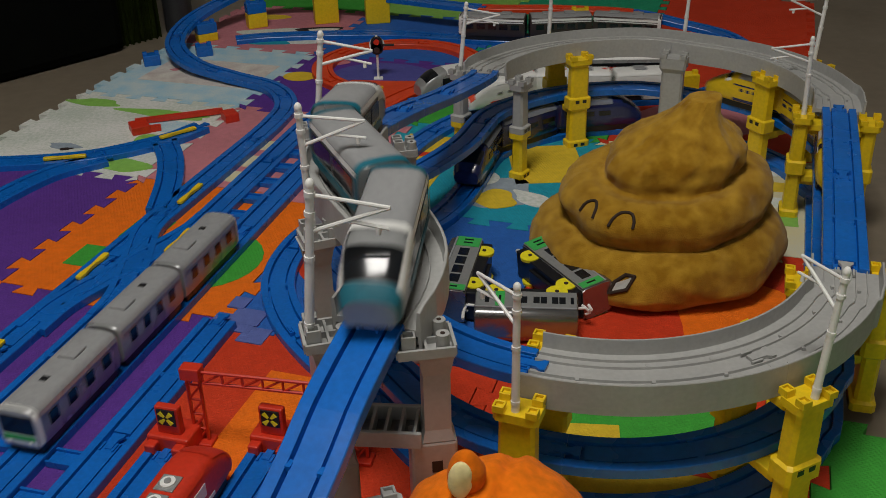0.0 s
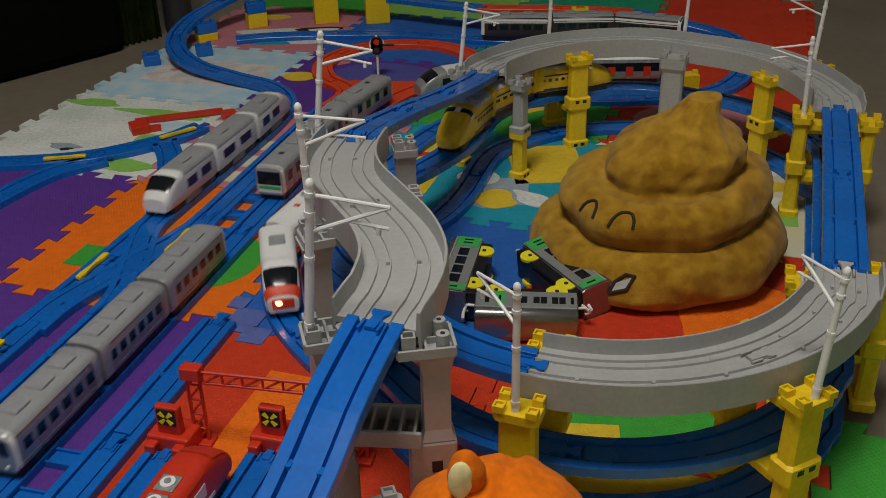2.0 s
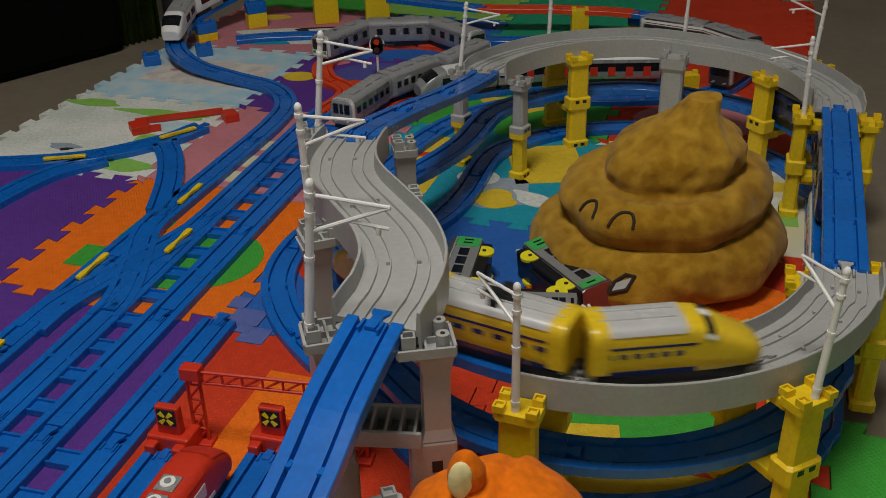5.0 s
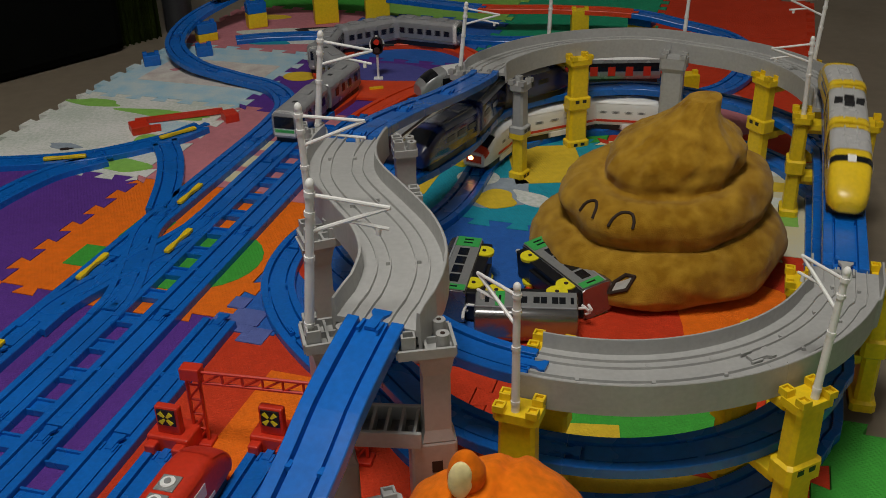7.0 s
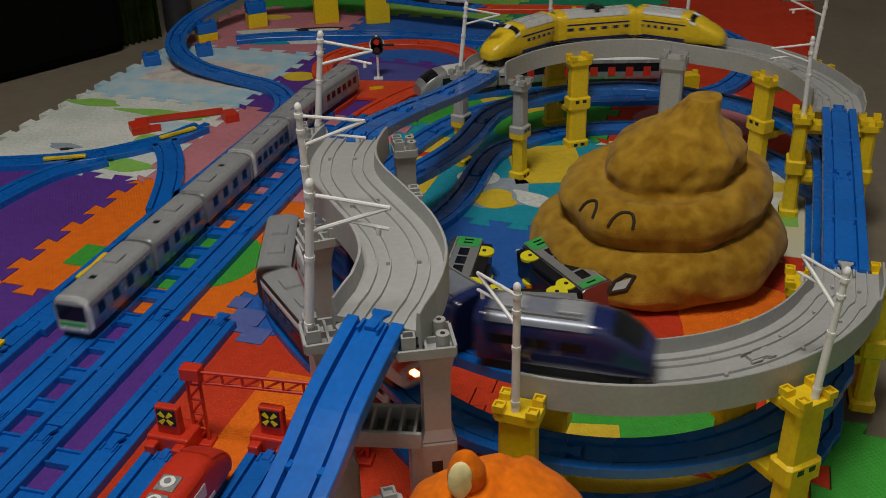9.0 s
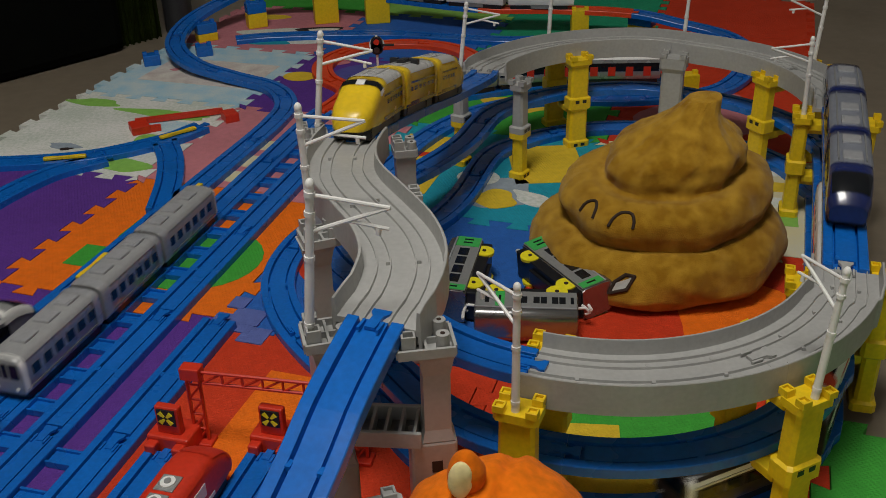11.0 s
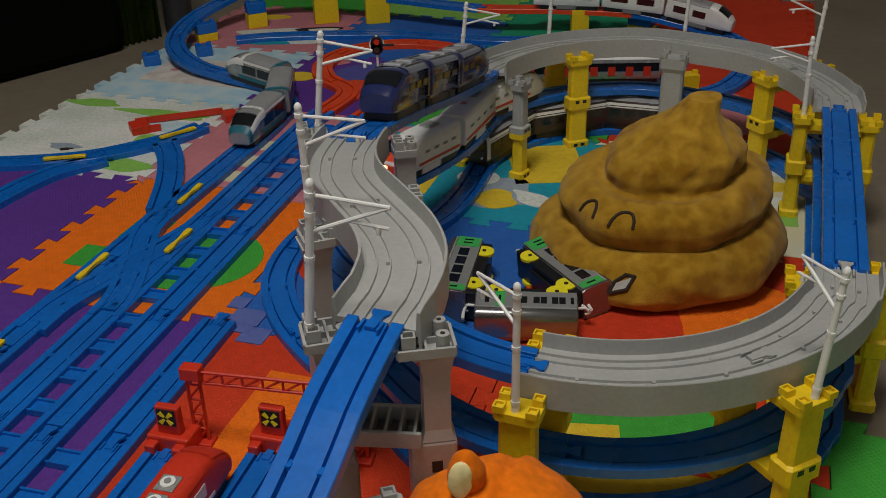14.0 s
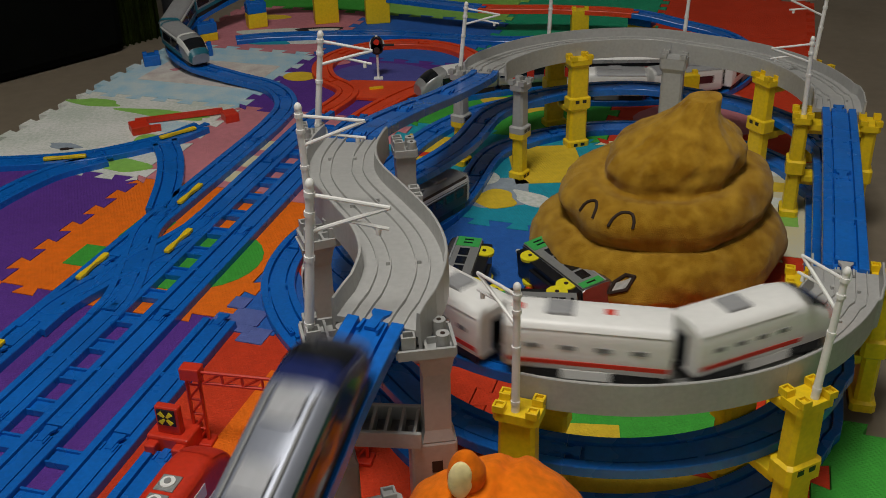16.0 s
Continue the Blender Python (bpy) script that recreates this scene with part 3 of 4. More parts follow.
SPECS = dict(
    silver=dict(body="silver_paint", roof="roof_grey", label="silver commuter toy train car with dark windows", group="silver commuter train", windows=4, fill=0.45, band=(0.022, 0.034), units=(-0.35,), hatches=(0.3,), face="white_plastic", sill="green_plastic", pane_low=0.0215, gutter="silver_paint"),
    steel=dict(body="silver_paint", roof="roof_grey", label="steel-grey toy train car with roof units and purple dabs", group="steel commuter train", windows=6, fill=0.6, band=(0.023, 0.033), units=(-0.6, -0.1, 0.45), unit="unit_silver", panes=((-0.0145, -0.005), (-0.003, 0.003), (0.005, 0.0145)), stripes=((0.0125, 0.0145, "dull_grey"),), end="unit_silver", end_wide=0.012),
    white=dict(body="white_plastic", roof="roof_grey", label="white express toy train car with dark red windows", group="white express train", windows=2, fill=0.66, band=(0.021, 0.033), glass="window_red", units=(-0.2,), skirt="dull_grey"),
    teal=dict(body="silver_paint", roof="roof_grey", label="silver and teal express toy train car", group="silver and teal train", windows=2, fill=0.9, band=(0.0195, 0.034), end="teal_plastic", end_wide=0.007, stripes=((0.009, 0.0155, "teal_plastic"),), nose="teal_plastic", pillar="white_plastic", gutter="white_plastic"),
    yellow=dict(body="train_yellow", roof="pale_roof", label="yellow inspection toy train car with silver roof", group="yellow inspection train", windows=6, fill=0.55, band=(0.024, 0.028), glass="navy_plastic", stripes=((0.0315, 0.0335, "navy_plastic"), (0.0095, 0.0135, "navy_plastic")), end="train_yellow", end_wide=0.013, pantograph=True, ribs=(-0.006, 0.006), roof_span=(5, 14)),
    navy=dict(body="navy_plastic", roof="roof_silver", label="glossy navy blue toy train car with silver roof", group="navy train", windows=3, band=(0.025, 0.032), units=(-0.62, 0.05), unit="unit_silver", end="navy_plastic", end_wide=0.009, ribs=(-0.0125, 0.0125), rib="dull_grey"),
    redwhite=dict(body="white_plastic", roof="white_plastic", label="white toy train car with a red stripe", group="white train with red stripe", windows=4, fill=0.45, band=(0.0265, 0.030), glass="dull_grey", stripes=((0.0135, 0.0170, "red_plastic"),), units=(-0.35,), unit="roof_grey", hatches=(0.25, -0.85), hatch="red_plastic", skirt="white_plastic", lamp="headlight_glow", lamp_r=0.003, lamp_panel="orange_red_plastic"),
    brown=dict(body="brown_plastic", roof_span=(6, 13), roof="roof_grey", label="dark brown toy train car with pale roof edge", group="dark brown train", windows=5, band=(0.022, 0.032), stripes=((0.0345, 0.0365, "white_plastic"),), units=(-0.4, 0.3), face="brown_plastic", gutter="white_plastic"),
)
TRAINS = {}
NOSE_OF = dict(silver="flat", steel="flat", white="slant", teal="slant", yellow="bullet", navy="slant", redwhite="slant", brown="flat")
for key, spec in SPECS.items():
    lead = toy_car(spec, NOSE_OF[key], 0.128)
    mid = toy_car(spec, None, 0.118)
    tail = copy_thing(lead, Matrix.Identity(4))
    TRAINS[key] = (lead, mid, tail)


# ---- yard details: ladder links, crossover, levers, stubs ----
def bar_on(bm, p, q, w, z0, z1):
    """A flat bar from p to q (plan), w wide."""
    p, q = Vector(p[:2]), Vector(q[:2])
    d = (q - p).normalized()
    s = Vector((d.y, -d.x)) * w / 2
    return plate(bm, [tuple(p - s), tuple(p + s), tuple(q + s), tuple(q - s)][::-1], z0, z1)


def ladder(n, d0, d1, step=0.0515):
    root = empty("track_link")
    d = d0
    while d < d1:
        for off in (-0.0085, 0.0085):
            part("rung", bar_on(B(), yard(n - 0.0125, d + off), yard(n + 0.0125, d + off), 0.0024, 0.0005, 0.0068), "blue_plastic", root)
        part("web", bar_on(B(), yard(n - 0.0125, d), yard(n + 0.0125, d), 0.0144, 0.0005, 0.0042), "blue_plastic", root)
        d += step
    tagged(root, "blue plastic ladder links between paired tracks", "toy track", "blue toy track")


for k in range(-3, 4):
    ladder(-0.03, k * 0.206 - 0.001, (k + 1) * 0.206 - 0.01)
for k in range(-3, 0):
    ladder(0.033, k * 0.206 - 0.009 + 0.0515, (k + 1) * 0.206 - 0.009 + 0.001)
CROSS = Line([yard(-0.122, 0.16) + Vector((0, 0, 0.0006)), yard(-0.119, 0.22) + Vector((0, 0, 0.0006)), yard(-0.092, 0.31) + Vector((0, 0, 0.0006)), yard(-0.064, 0.40) + Vector((0, 0, 0.0006)), yard(-0.06, 0.45) + Vector((0, 0, 0.0006))])
lay(CROSS, 0, CROSS.length, "blue", 0.4)
UP9 = Vector((0, 0, 0.0009))
CROSS2 = Line([yard(-0.06, 0.2) + UP9, yard(-0.066, 0.25) + UP9, yard(-0.092, 0.322) + UP9, yard(-0.118, 0.39) + UP9, yard(-0.123, 0.44) + UP9])
lay(CROSS2, 0, CROSS2.length, "blue", 0.4)
STUB1 = Line([yard(0.118, -0.5), yard(0.118, -0.2), yard(0.118, 0.016)])
STUB2 = Line([yard(0.206, -0.5), yard(0.206, -0.2), yard(0.206, 0.036)])
lay(STUB1, 0, STUB1.length)
lay(STUB2, 0, STUB2.length)


def switch_lever(n, d, turn=0.0):
    o = [(-0.0035, -0.03), (0.0035, -0.03), (0.0042, -0.02), (0.002, -0.004), (0.002, 0.004), (0.0042, 0.02), (0.0035, 0.03), (-0.0035, 0.03), (-0.0042, 0.02), (-0.002, 0.004), (-0.002, -0.004), (-0.0042, -0.02)]
    bm = plate(B(), o, 0.0, 0.004)
    bmesh.ops.bevel(bm, geom=bm.edges[:], offset=0.0006, segments=1, affect="EDGES")
    ob = part("switch_lever", bm, "yellow_plastic")
    p = yard(n, d)
    ob.matrix_basis = pose(p.x, p.y, 0.0094, 0, 0, -16 + turn)
    tagged(ob, "yellow plastic switch lever lying on the blue track", "switch lever", "yellow switch levers")


for n, d in ((-0.129, 0.29), (-0.131, 0.10), (-0.113, 0.495), (-0.062, 0.37)):
    switch_lever(n, d)
for x, y, a in ((-0.545, 1.332, -82), (-0.40, 1.418, -50)):
    q = Vector((x, y, 0)) - O16
    switch_lever(q.dot(N16), q.dot(D16), a + 16)

# ---- printed and inlaid shapes of the mats ----
on(0, 0, 0.12, 0.13, 0.05, 0.07, "yellow")
on(1, 0, 0.10, 0.17, 0.05, 0.055, "green")
on(1, 0, 0.075, 0.09, 0.05, 0.05, "green")
on(1, 0, 0.2, 0.12, 0.16, 0.15, "green", "round")
on(1, 1, 0.13, 0.10, 0.05, 0.04, "cream")
on(1, 1, 0.12, 0.045, 0.05, 0.035, "cream")
on(1, 1, 0.14, 0.16, 0.05, 0.035, "cream")
on(1, 1, 0.15, 0.22, 0.05, 0.035, "yellow")
on(0, 1, 0.05, 0.26, 0.10, 0.03, "lime", "blob")
on(0, 1, 0.2, 0.24, 0.17, 0.03, "lime", "blob")
on(0, 1, 0.24, 0.12, 0.06, 0.09, "lime", "blob")
on(0, 1, 0.22, 0.19, 0.11, 0.05, "skyblue", "blob")
on(0, 1, 0.25, 0.04, 0.08, 0.05, "lime", "blob")
on(0, 1, 0.12, 0.08, 0.055, 0.02, "greyblue", "blob")
on(0, 1, 0.13, 0.07, 0.02, 0.008, "ink", "blob", 30, 0.0004)
on(0, 2, 0.16, 0.15, 0.22, 0.13, "paper")
for k in range(5):
    on(0, 2, 0.09 + 0.035 * k, 0.15 + 0.012 * (k % 2), 0.02, 0.014, ("pink", "greyblue", "lime", "greyblue", "ink")[k], "blob", 20, 0.0004)
on(0, 3, 0.2, 0.1, 0.2, 0.09, "white", "blob")
on(0, 3, 0.18, 0.05, 0.09, 0.04, "teal", "blob", 10, 0.0003)
on(0, 3, 0.24, 0.15, 0.09, 0.05, "ink", "blob", 25, 0.0004)
on(0, 3, 0.25, 0.15, 0.06, 0.03, "white", "blob", 25, 0.0007)
on(0, 3, 0.1, 0.22, 0.08, 0.04, "yellow", "blob", 0, 0.0003)
on(1, 2, 0.03, 0.17, 0.06, 0.05, "yellow", "round")
on(1, 2, 0.18, 0.2, 0.2, 0.16, "violet", "round")
on(1, 2, 0.06, 0.26, 0.05, 0.04, "pink", "blob")
on(2, 1, 0.06, 0.16, 0.09, 0.2, "yellow")
for k in range(4):
    on(2, 1, 0.055, 0.08 + 0.035 * k, 0.05, 0.012, "red", "blob", 12 + 14 * (k % 2), 0.0005)
on(2, 1, 0.24, 0.2, 0.10, 0.13, "yellow", "bar", 20)
on(2, 1, 0.2, 0.09, 0.10, 0.09, "greyblue", "blob")
on(2, 1, 0.16, 0.13, 0.06, 0.05, "white", "round", 0, 0.0003)
on(2, 1, 0.15, 0.12, 0.026, 0.02, "red", "round", 0, 0.0006)
on(2, 1, 0.2, 0.07, 0.06, 0.05, "yellow", "blob", 0, 0.0004)
on(2, 1, 0.25, 0.08, 0.07, 0.03, "white", "blob", -30, 0.0004)
on(2, 0, 0.12, 0.16, 0.2, 0.16, "red", "round")
on(3, 0, 0.22, 0.14, 0.13, 0.2, "orange", "blob")
on(3, 0, 0.1, 0.03, 0.2, 0.03, "orange", "blob")
on(3, 1, 0.1, 0.1, 0.18, 0.04, "yellow", "blob")
for k in range(5):
    on(3, 1, 0.2 + 0.02 * (k % 2), 0.05 + 0.05 * k, 0.12, 0.03, ("white", "lime", "white", "yellow", "white")[k], "bar", 3)
on(3, 2, 0.14, 0.15, 0.2, 0.2, "pink", "blob")
on(2, 2, 0.14, 0.12, 0.12, 0.06, "yellow", "blob")
on(2, -1, 0.13, 0.16, 0.08, 0.15, "orange")
on(2, -1, 0.012, 0.302, 0.05, 0.03, "lavender", lift=0.0009)
on(2, -1, 0.045, 0.286, 0.03, 0.028, "lavender", lift=0.0006)
on(2, 0, 0.022, 0.016, 0.036, 0.03, "lavender", lift=0.0012)
on(2, 0, 0.0, 0.04, 0.02, 0.022, "lavender", lift=0.0015)
on(3, -1, 0.175, 0.245, 0.21, 0.085, "green")
on(3, -1, 0.17, 0.10, 0.24, 0.19, "yellow")
on(3, -1, 0.1, 0.217, 0.07, 0.04, "yellow", "bar", 12, 0.0004)
on(2, 3, 0.06, 0.1, 0.12, 0.16, "blue", "blob")
on(2, 3, 0.2, 0.08, 0.1, 0.05, "white", "blob")
on(0, 4, 0.2, 0.12, 0.1, 0.05, "white", "blob")


# ---- piers ----
def block(root, w, d, z0, z1, m, foot=0.003, cap=True):
    """One moulded pier block: splayed foot, tapered shaft, capital."""
    h = z1 - z0
    bm = B()
    prof = [(0.0, foot), (0.12, foot), (0.15, 0.0), (0.84, -0.0004), (0.89, 0.003), (1.0, 0.003)]
    rings = []
    for f, o in prof:
        x, y, c = w / 2 + o, d / 2 + o, 0.003
        rings.append([bm.verts.new((px, py, z0 + f * h)) for px, py in ((x - c, -y), (x, -y + c), (x, y - c), (x - c, y), (-x + c, y), (-x, y - c), (-x, -y + c), (-x + c, -y))])
    for a, b in zip(rings, rings[1:]):
        for i in range(8):
            bm.faces.new((a[i], a[(i + 1) % 8], b[(i + 1) % 8], b[i]))
    bm.faces.new(rings[0][::-1])
    bm.faces.new(rings[-1])
    part("block", bm, m, root)
    # black plates on the foot, painted shade of two open slots
    for sx in (-1, 1):
        slot_shade = B()
        box(slot_shade, sx * w * 0.2 - 0.003, sx * w * 0.2 + 0.003, -d / 2 - foot - 0.0004, -d / 2 - foot + 0.001, z0 + 0.0015, z0 + 0.006)
        part("slot_shade", slot_shade, "black_plastic", root)


def studs(root, w, d, z, m, r=0.0042, h=0.006):
    """Four square sockets with open tops."""
    for sx in (-1, 1):
        for sy in (-1, 1):
            cx, cy = sx * w * 0.36, sy * d * 0.36
            tube = B()
            for q in (-1, 1):
                box(tube, cx - r, cx + r, cy + q * (r - 0.0007) - 0.0007, cy + q * (r - 0.0007) + 0.0007, z, z + h, 0.0003)
                box(tube, cx + q * (r - 0.0007) - 0.0007, cx + q * (r - 0.0007) + 0.0007, cy - r + 0.0015, cy + r - 0.0015, z, z + h - 0.0001)
            box(tube, cx - r + 0.0016, cx + r - 0.0016, cy - r + 0.0016, cy + r - 0.0016, z, z + h - 0.0022)
            part("stud", tube, m, root)


def pier(x, y, turn, blocks, w=0.028, d=0.0165, label="", group="", name="bridge_pier", arms=()):
    """A pier of stacked blocks [(z0, z1, material)], with brackets at the heights in arms."""
    root = empty(name, pose(x, y, 0, 0, 0, turn))
    for z0, z1, m in blocks:
        block(root, w, d, z0, z1, m)
    z, m = blocks[-1][1:]
    studs(root, w + 0.006, d + 0.006, z, m)
    for za in arms:
        part("bracket", box(B(), -w * 0.42, w * 0.42, d / 2, d / 2 + 0.03, za - 0.0085, za - 0.0002, 0.001), m, root)
        part("rib", box(B(), -0.0015, 0.0015, d / 2, d / 2 + 0.026, za - 0.016, za - 0.0086), m, root)
    return tagged(root, label, "toy pier", group)


def facing(x, y, cx, cy):
    """Turn that points a pier's +y side to (cx, cy)."""
    return math.degrees(math.atan2(cy - y, cx - x)) - 90


YEL = [(0.0, 0.066, "yellow_plastic"), (0.066, 0.131, "yellow_plastic")]
for x, y, cx, cy in ((0.051, 0.562, 0.1445, 0.795), (0.257, 0.567, 0.1445, 0.795), (0.379, 0.728, 0.3, 0.75), (0.506, 1.087, 0.4, 1.12), (0.516, 1.29, 0.271, 1.1765), (0.177, 1.445, 0.262, 1.178)):
    pier(x, y, facing(x, y, cx, cy), YEL, label="tall yellow stacked-block toy bridge pier with studs", group="yellow bridge piers", arms=(0.0565, 0.1235))
for x, y, cx, cy in ((0.082, 0.637, 0.1445, 0.795), (0.232, 0.642, 0.1445, 0.795), (0.304, 0.727, 0.2, 0.76), (0.437, 1.118, 0.3, 1.16), (0.434, 1.254, 0.271, 1.1765), (0.2, 1.358, 0.262, 1.178)):
    pier(x, y, facing(x, y, cx, cy) + 180, YEL, label="tall yellow stacked-block toy bridge pier with studs", group="yellow bridge piers", arms=(0.0565, 0.1235))
MIX = [(0.0, 0.066, "yellow_plastic"), (0.066, 0.134, "grey_plastic")]
pier(0.108, 1.25, 56, MIX, w=0.02, d=0.016, label="grey toy pier stacked on a yellow block", group="grey bridge piers")
pier(0.03, 1.30, 56, MIX, w=0.02, d=0.016, label="grey toy pier stacked on a yellow block", group="grey bridge piers")
pier(0.332, 1.345, facing(0.332, 1.345, 0.262, 1.178) + 180, [(0.0, 0.134, "grey_plastic")], w=0.031, d=0.02, label="wide grey toy viaduct pier", group="grey bridge piers", arms=(0.0565,))


def viaduct_pier(x, y, turn, cap_w, cap_d, off, top=0.234, base=0.132, wide=0.012):
    """Open-topped cap with sockets on a slender column that stands on stacked blocks."""
    root = empty("viaduct_pier", pose(x, y, 0, 0, 0, turn))
    g = "grey_plastic"
    for z0, z1 in ((0.0, base / 2), (base / 2, base)):
        part("block", box(B(), off - wide, off + 0.012, -0.011, 0.011, z0, z1 - 0.0003, 0.002), g, root)
    if wide > 0.012:
        # dark plate on the face, painted shade of a square hole
        part("socket", box(B(), off - 0.005, off + 0.002, -0.0113, -0.0105, base - 0.024, base - 0.015), "thread_dark", root)
    col = B()
    rings = []
    for z, o in ((base, 0.0105), (base + 0.008, 0.0085), (top - 0.026, 0.0085), (top - 0.014, 0.0105), (top - 0.0085, 0.0125)):
        o = min(o, cap_w / 2 - 0.0008) if z > base + 0.01 else o
        rings.append([col.verts.new((off + sx * o, sy * o, z)) for sx, sy in ((-1, -1), (1, -1), (1, 1), (-1, 1))])
    for a, b in zip(rings, rings[1:]):
        for i in range(4):
            col.faces.new((a[i], a[(i + 1) % 4], b[(i + 1) % 4], b[i]))
    col.faces.new(rings[0][::-1])
    col.faces.new(rings[-1])
    part("column", col, g, root)
    part("cap_floor", box(B(), -cap_w / 2, cap_w / 2, -cap_d / 2, cap_d / 2, top - 0.0095, top - 0.0075, 0.0008), g, root)
    for s_ in (-1, 1):
        part("cap_wall", box(B(), -cap_w / 2, cap_w / 2, s_ * cap_d / 2 - 0.001, s_ * cap_d / 2 + 0.001, top - 0.009, top - 0.0025), g, root)
        part("cap_wall", box(B(), s_ * cap_w / 2 - 0.001, s_ * cap_w / 2 + 0.001, -cap_d / 2 + 0.0012, cap_d / 2 - 0.0012, top - 0.009, top - 0.0025), g, root)
    part("rib", box(B(), -0.0008, 0.0008, -cap_d / 2 + 0.0011, cap_d / 2 - 0.0011, top - 0.0079, top - 0.0028), g, root)
    part("rib", box(B(), -cap_w / 2 + 0.0011, cap_w / 2 - 0.0011, -0.0008, 0.0008, top - 0.0079, top - 0.0031), g, root)
    for sx in (-1, 1):
        for sy in (-1, 1):
            px, py = sx * cap_w * 0.3, sy * cap_d * 0.28
            if sx < 0:
                tube = B()
                for q in (-1, 1):
                    box(tube, px - 0.0044, px + 0.0044, py + q * 0.0034 - 0.0007, py + q * 0.0034 + 0.0007, top - 0.0078, top + 0.0055, 0.0003)
                    box(tube, px + q * 0.0037 - 0.0007, px + q * 0.0037 + 0.0007, py - 0.0028, py + 0.0028, top - 0.0078, top + 0.0054, 0.0003)
                part("socket_post", tube, g, root)
            else:
                st = part("socket_post", cyl(B(), (px, py, top - 0.0078), (px, py, top + 0.004), 0.0042, n=16), g, root)
                # dark disc on the post top, shade of its hole put in as colour
                part("socket", cyl(B(), (px, py, top + 0.0035), (px, py, top + 0.0043), 0.0015, n=10), "thread_dark", st)
    return tagged(root, "tall grey toy viaduct pier with open socket cap", "toy pier", "grey bridge piers")


viaduct_pier(-0.032, 0.815, 10, 0.0195, 0.021, 0.0, 0.230)
viaduct_pier(-0.09, 0.645, 20, 0.028, 0.026, -0.004)
viaduct_pier(-0.073, 0.513, 14, 0.03, 0.028, 0.0)
viaduct_pier(-0.013, 0.503, 8, 0.035, 0.028, 0.006, base=0.158, wide=0.018)
viaduct_pier(-0.116, 0.842, 10, 0.026, 0.026, 0.0)
pier(-0.028, 0.69, 10, [(0.2, 0.236, "grey_plastic")], w=0.016, d=0.014, label="small grey toy bracket under the viaduct", group="grey bridge piers", name="viaduct_bracket")


def cross_beam(x, y, z, turn, length=0.07):
    root = empty("cross_beam", pose(x, y, z, 0, 0, turn))
    h = length / 2
    for s in (-1, 1):
        part("rail", box(B(), -h, h, s * 0.014 - 0.0015, s * 0.014 + 0.0015, -0.012, 0.0, 0.0006), "grey_plastic", root)
    for k in range(6):
        xx = -h + length * (k + 0.5) / 6
        part("rib", box(B(), xx - 0.001, xx + 0.001, -0.0125, 0.0125, -0.011, -0.001), "grey_plastic", root)
    part("tray", box(B(), -h, h, -0.0125, 0.0125, -0.012, -0.0112), "dull_grey", root)
    return tagged(root, "grey ribbed toy bridge beam between piers", "toy pier", "grey bridge piers")


cross_beam(-0.043, 0.507, 0.168, -6, 0.056)
pier(-0.052, 0.43, 16, [(0.0, 0.066, "grey_plastic"), (0.066, 0.155, "grey_plastic")], w=0.05, d=0.026, label="grey toy pier with open ribbed top", group="grey bridge piers")


def small_block(x, y, turn, parts_, w=0.04, d=0.024):
    root = empty("slope_pier", pose(x, y, 0, 0, 0, turn))
    for z0, z1, m in parts_:
        part("block", box(B(), -w / 2, w / 2, -d / 2, d / 2, z0, z1, 0.0012), m, root)
        for sx in (-1, 1):
            part("stud", box(B(), sx * w * 0.36 - 0.004, sx * w * 0.36 + 0.004, -0.004, 0.004, z1 - 0.001, z1 + 0.005, 0.0006), m, root)
    tagged(root, "yellow and blue stacked toy slope block", "toy pier", "slope blocks")


small_block(-0.535, 1.80, 20, [(0.0, 0.02, "blue_plastic")], 0.03)
small_block(-0.447, 1.85, 20, [(0.0, 0.02, "blue_plastic")], 0.03)
small_block(-0.462, 1.95, 30, [(0.0, 0.016, "yellow_plastic"), (0.016, 0.036, "blue_plastic")])
small_block(-0.375, 2.04, 25, [(0.0, 0.03, "yellow_plastic"), (0.03, 0.052, "blue_plastic")])
small_block(-0.232, 2.06, 15, [(0.0, 0.058, "yellow_plastic")], 0.05)
small_block(-0.124, 2.05, 10, [(0.0, 0.058, "yellow_plastic")], 0.05)
small_block(0.281, 1.925, 0, [(0.0, 0.05, "yellow_plastic")], 0.034)
small_block(0.405, 1.93, -35, [(0.0, 0.014, "yellow_plastic"), (0.014, 0.036, "blue_plastic")], 0.05)
small_block(0.51, 1.81, -35, [(0.0, 0.014, "blue_plastic")], 0.05)
small_block(0.40, 1.52, 10, [(0.0, 0.05, "yellow_plastic")], 0.03)


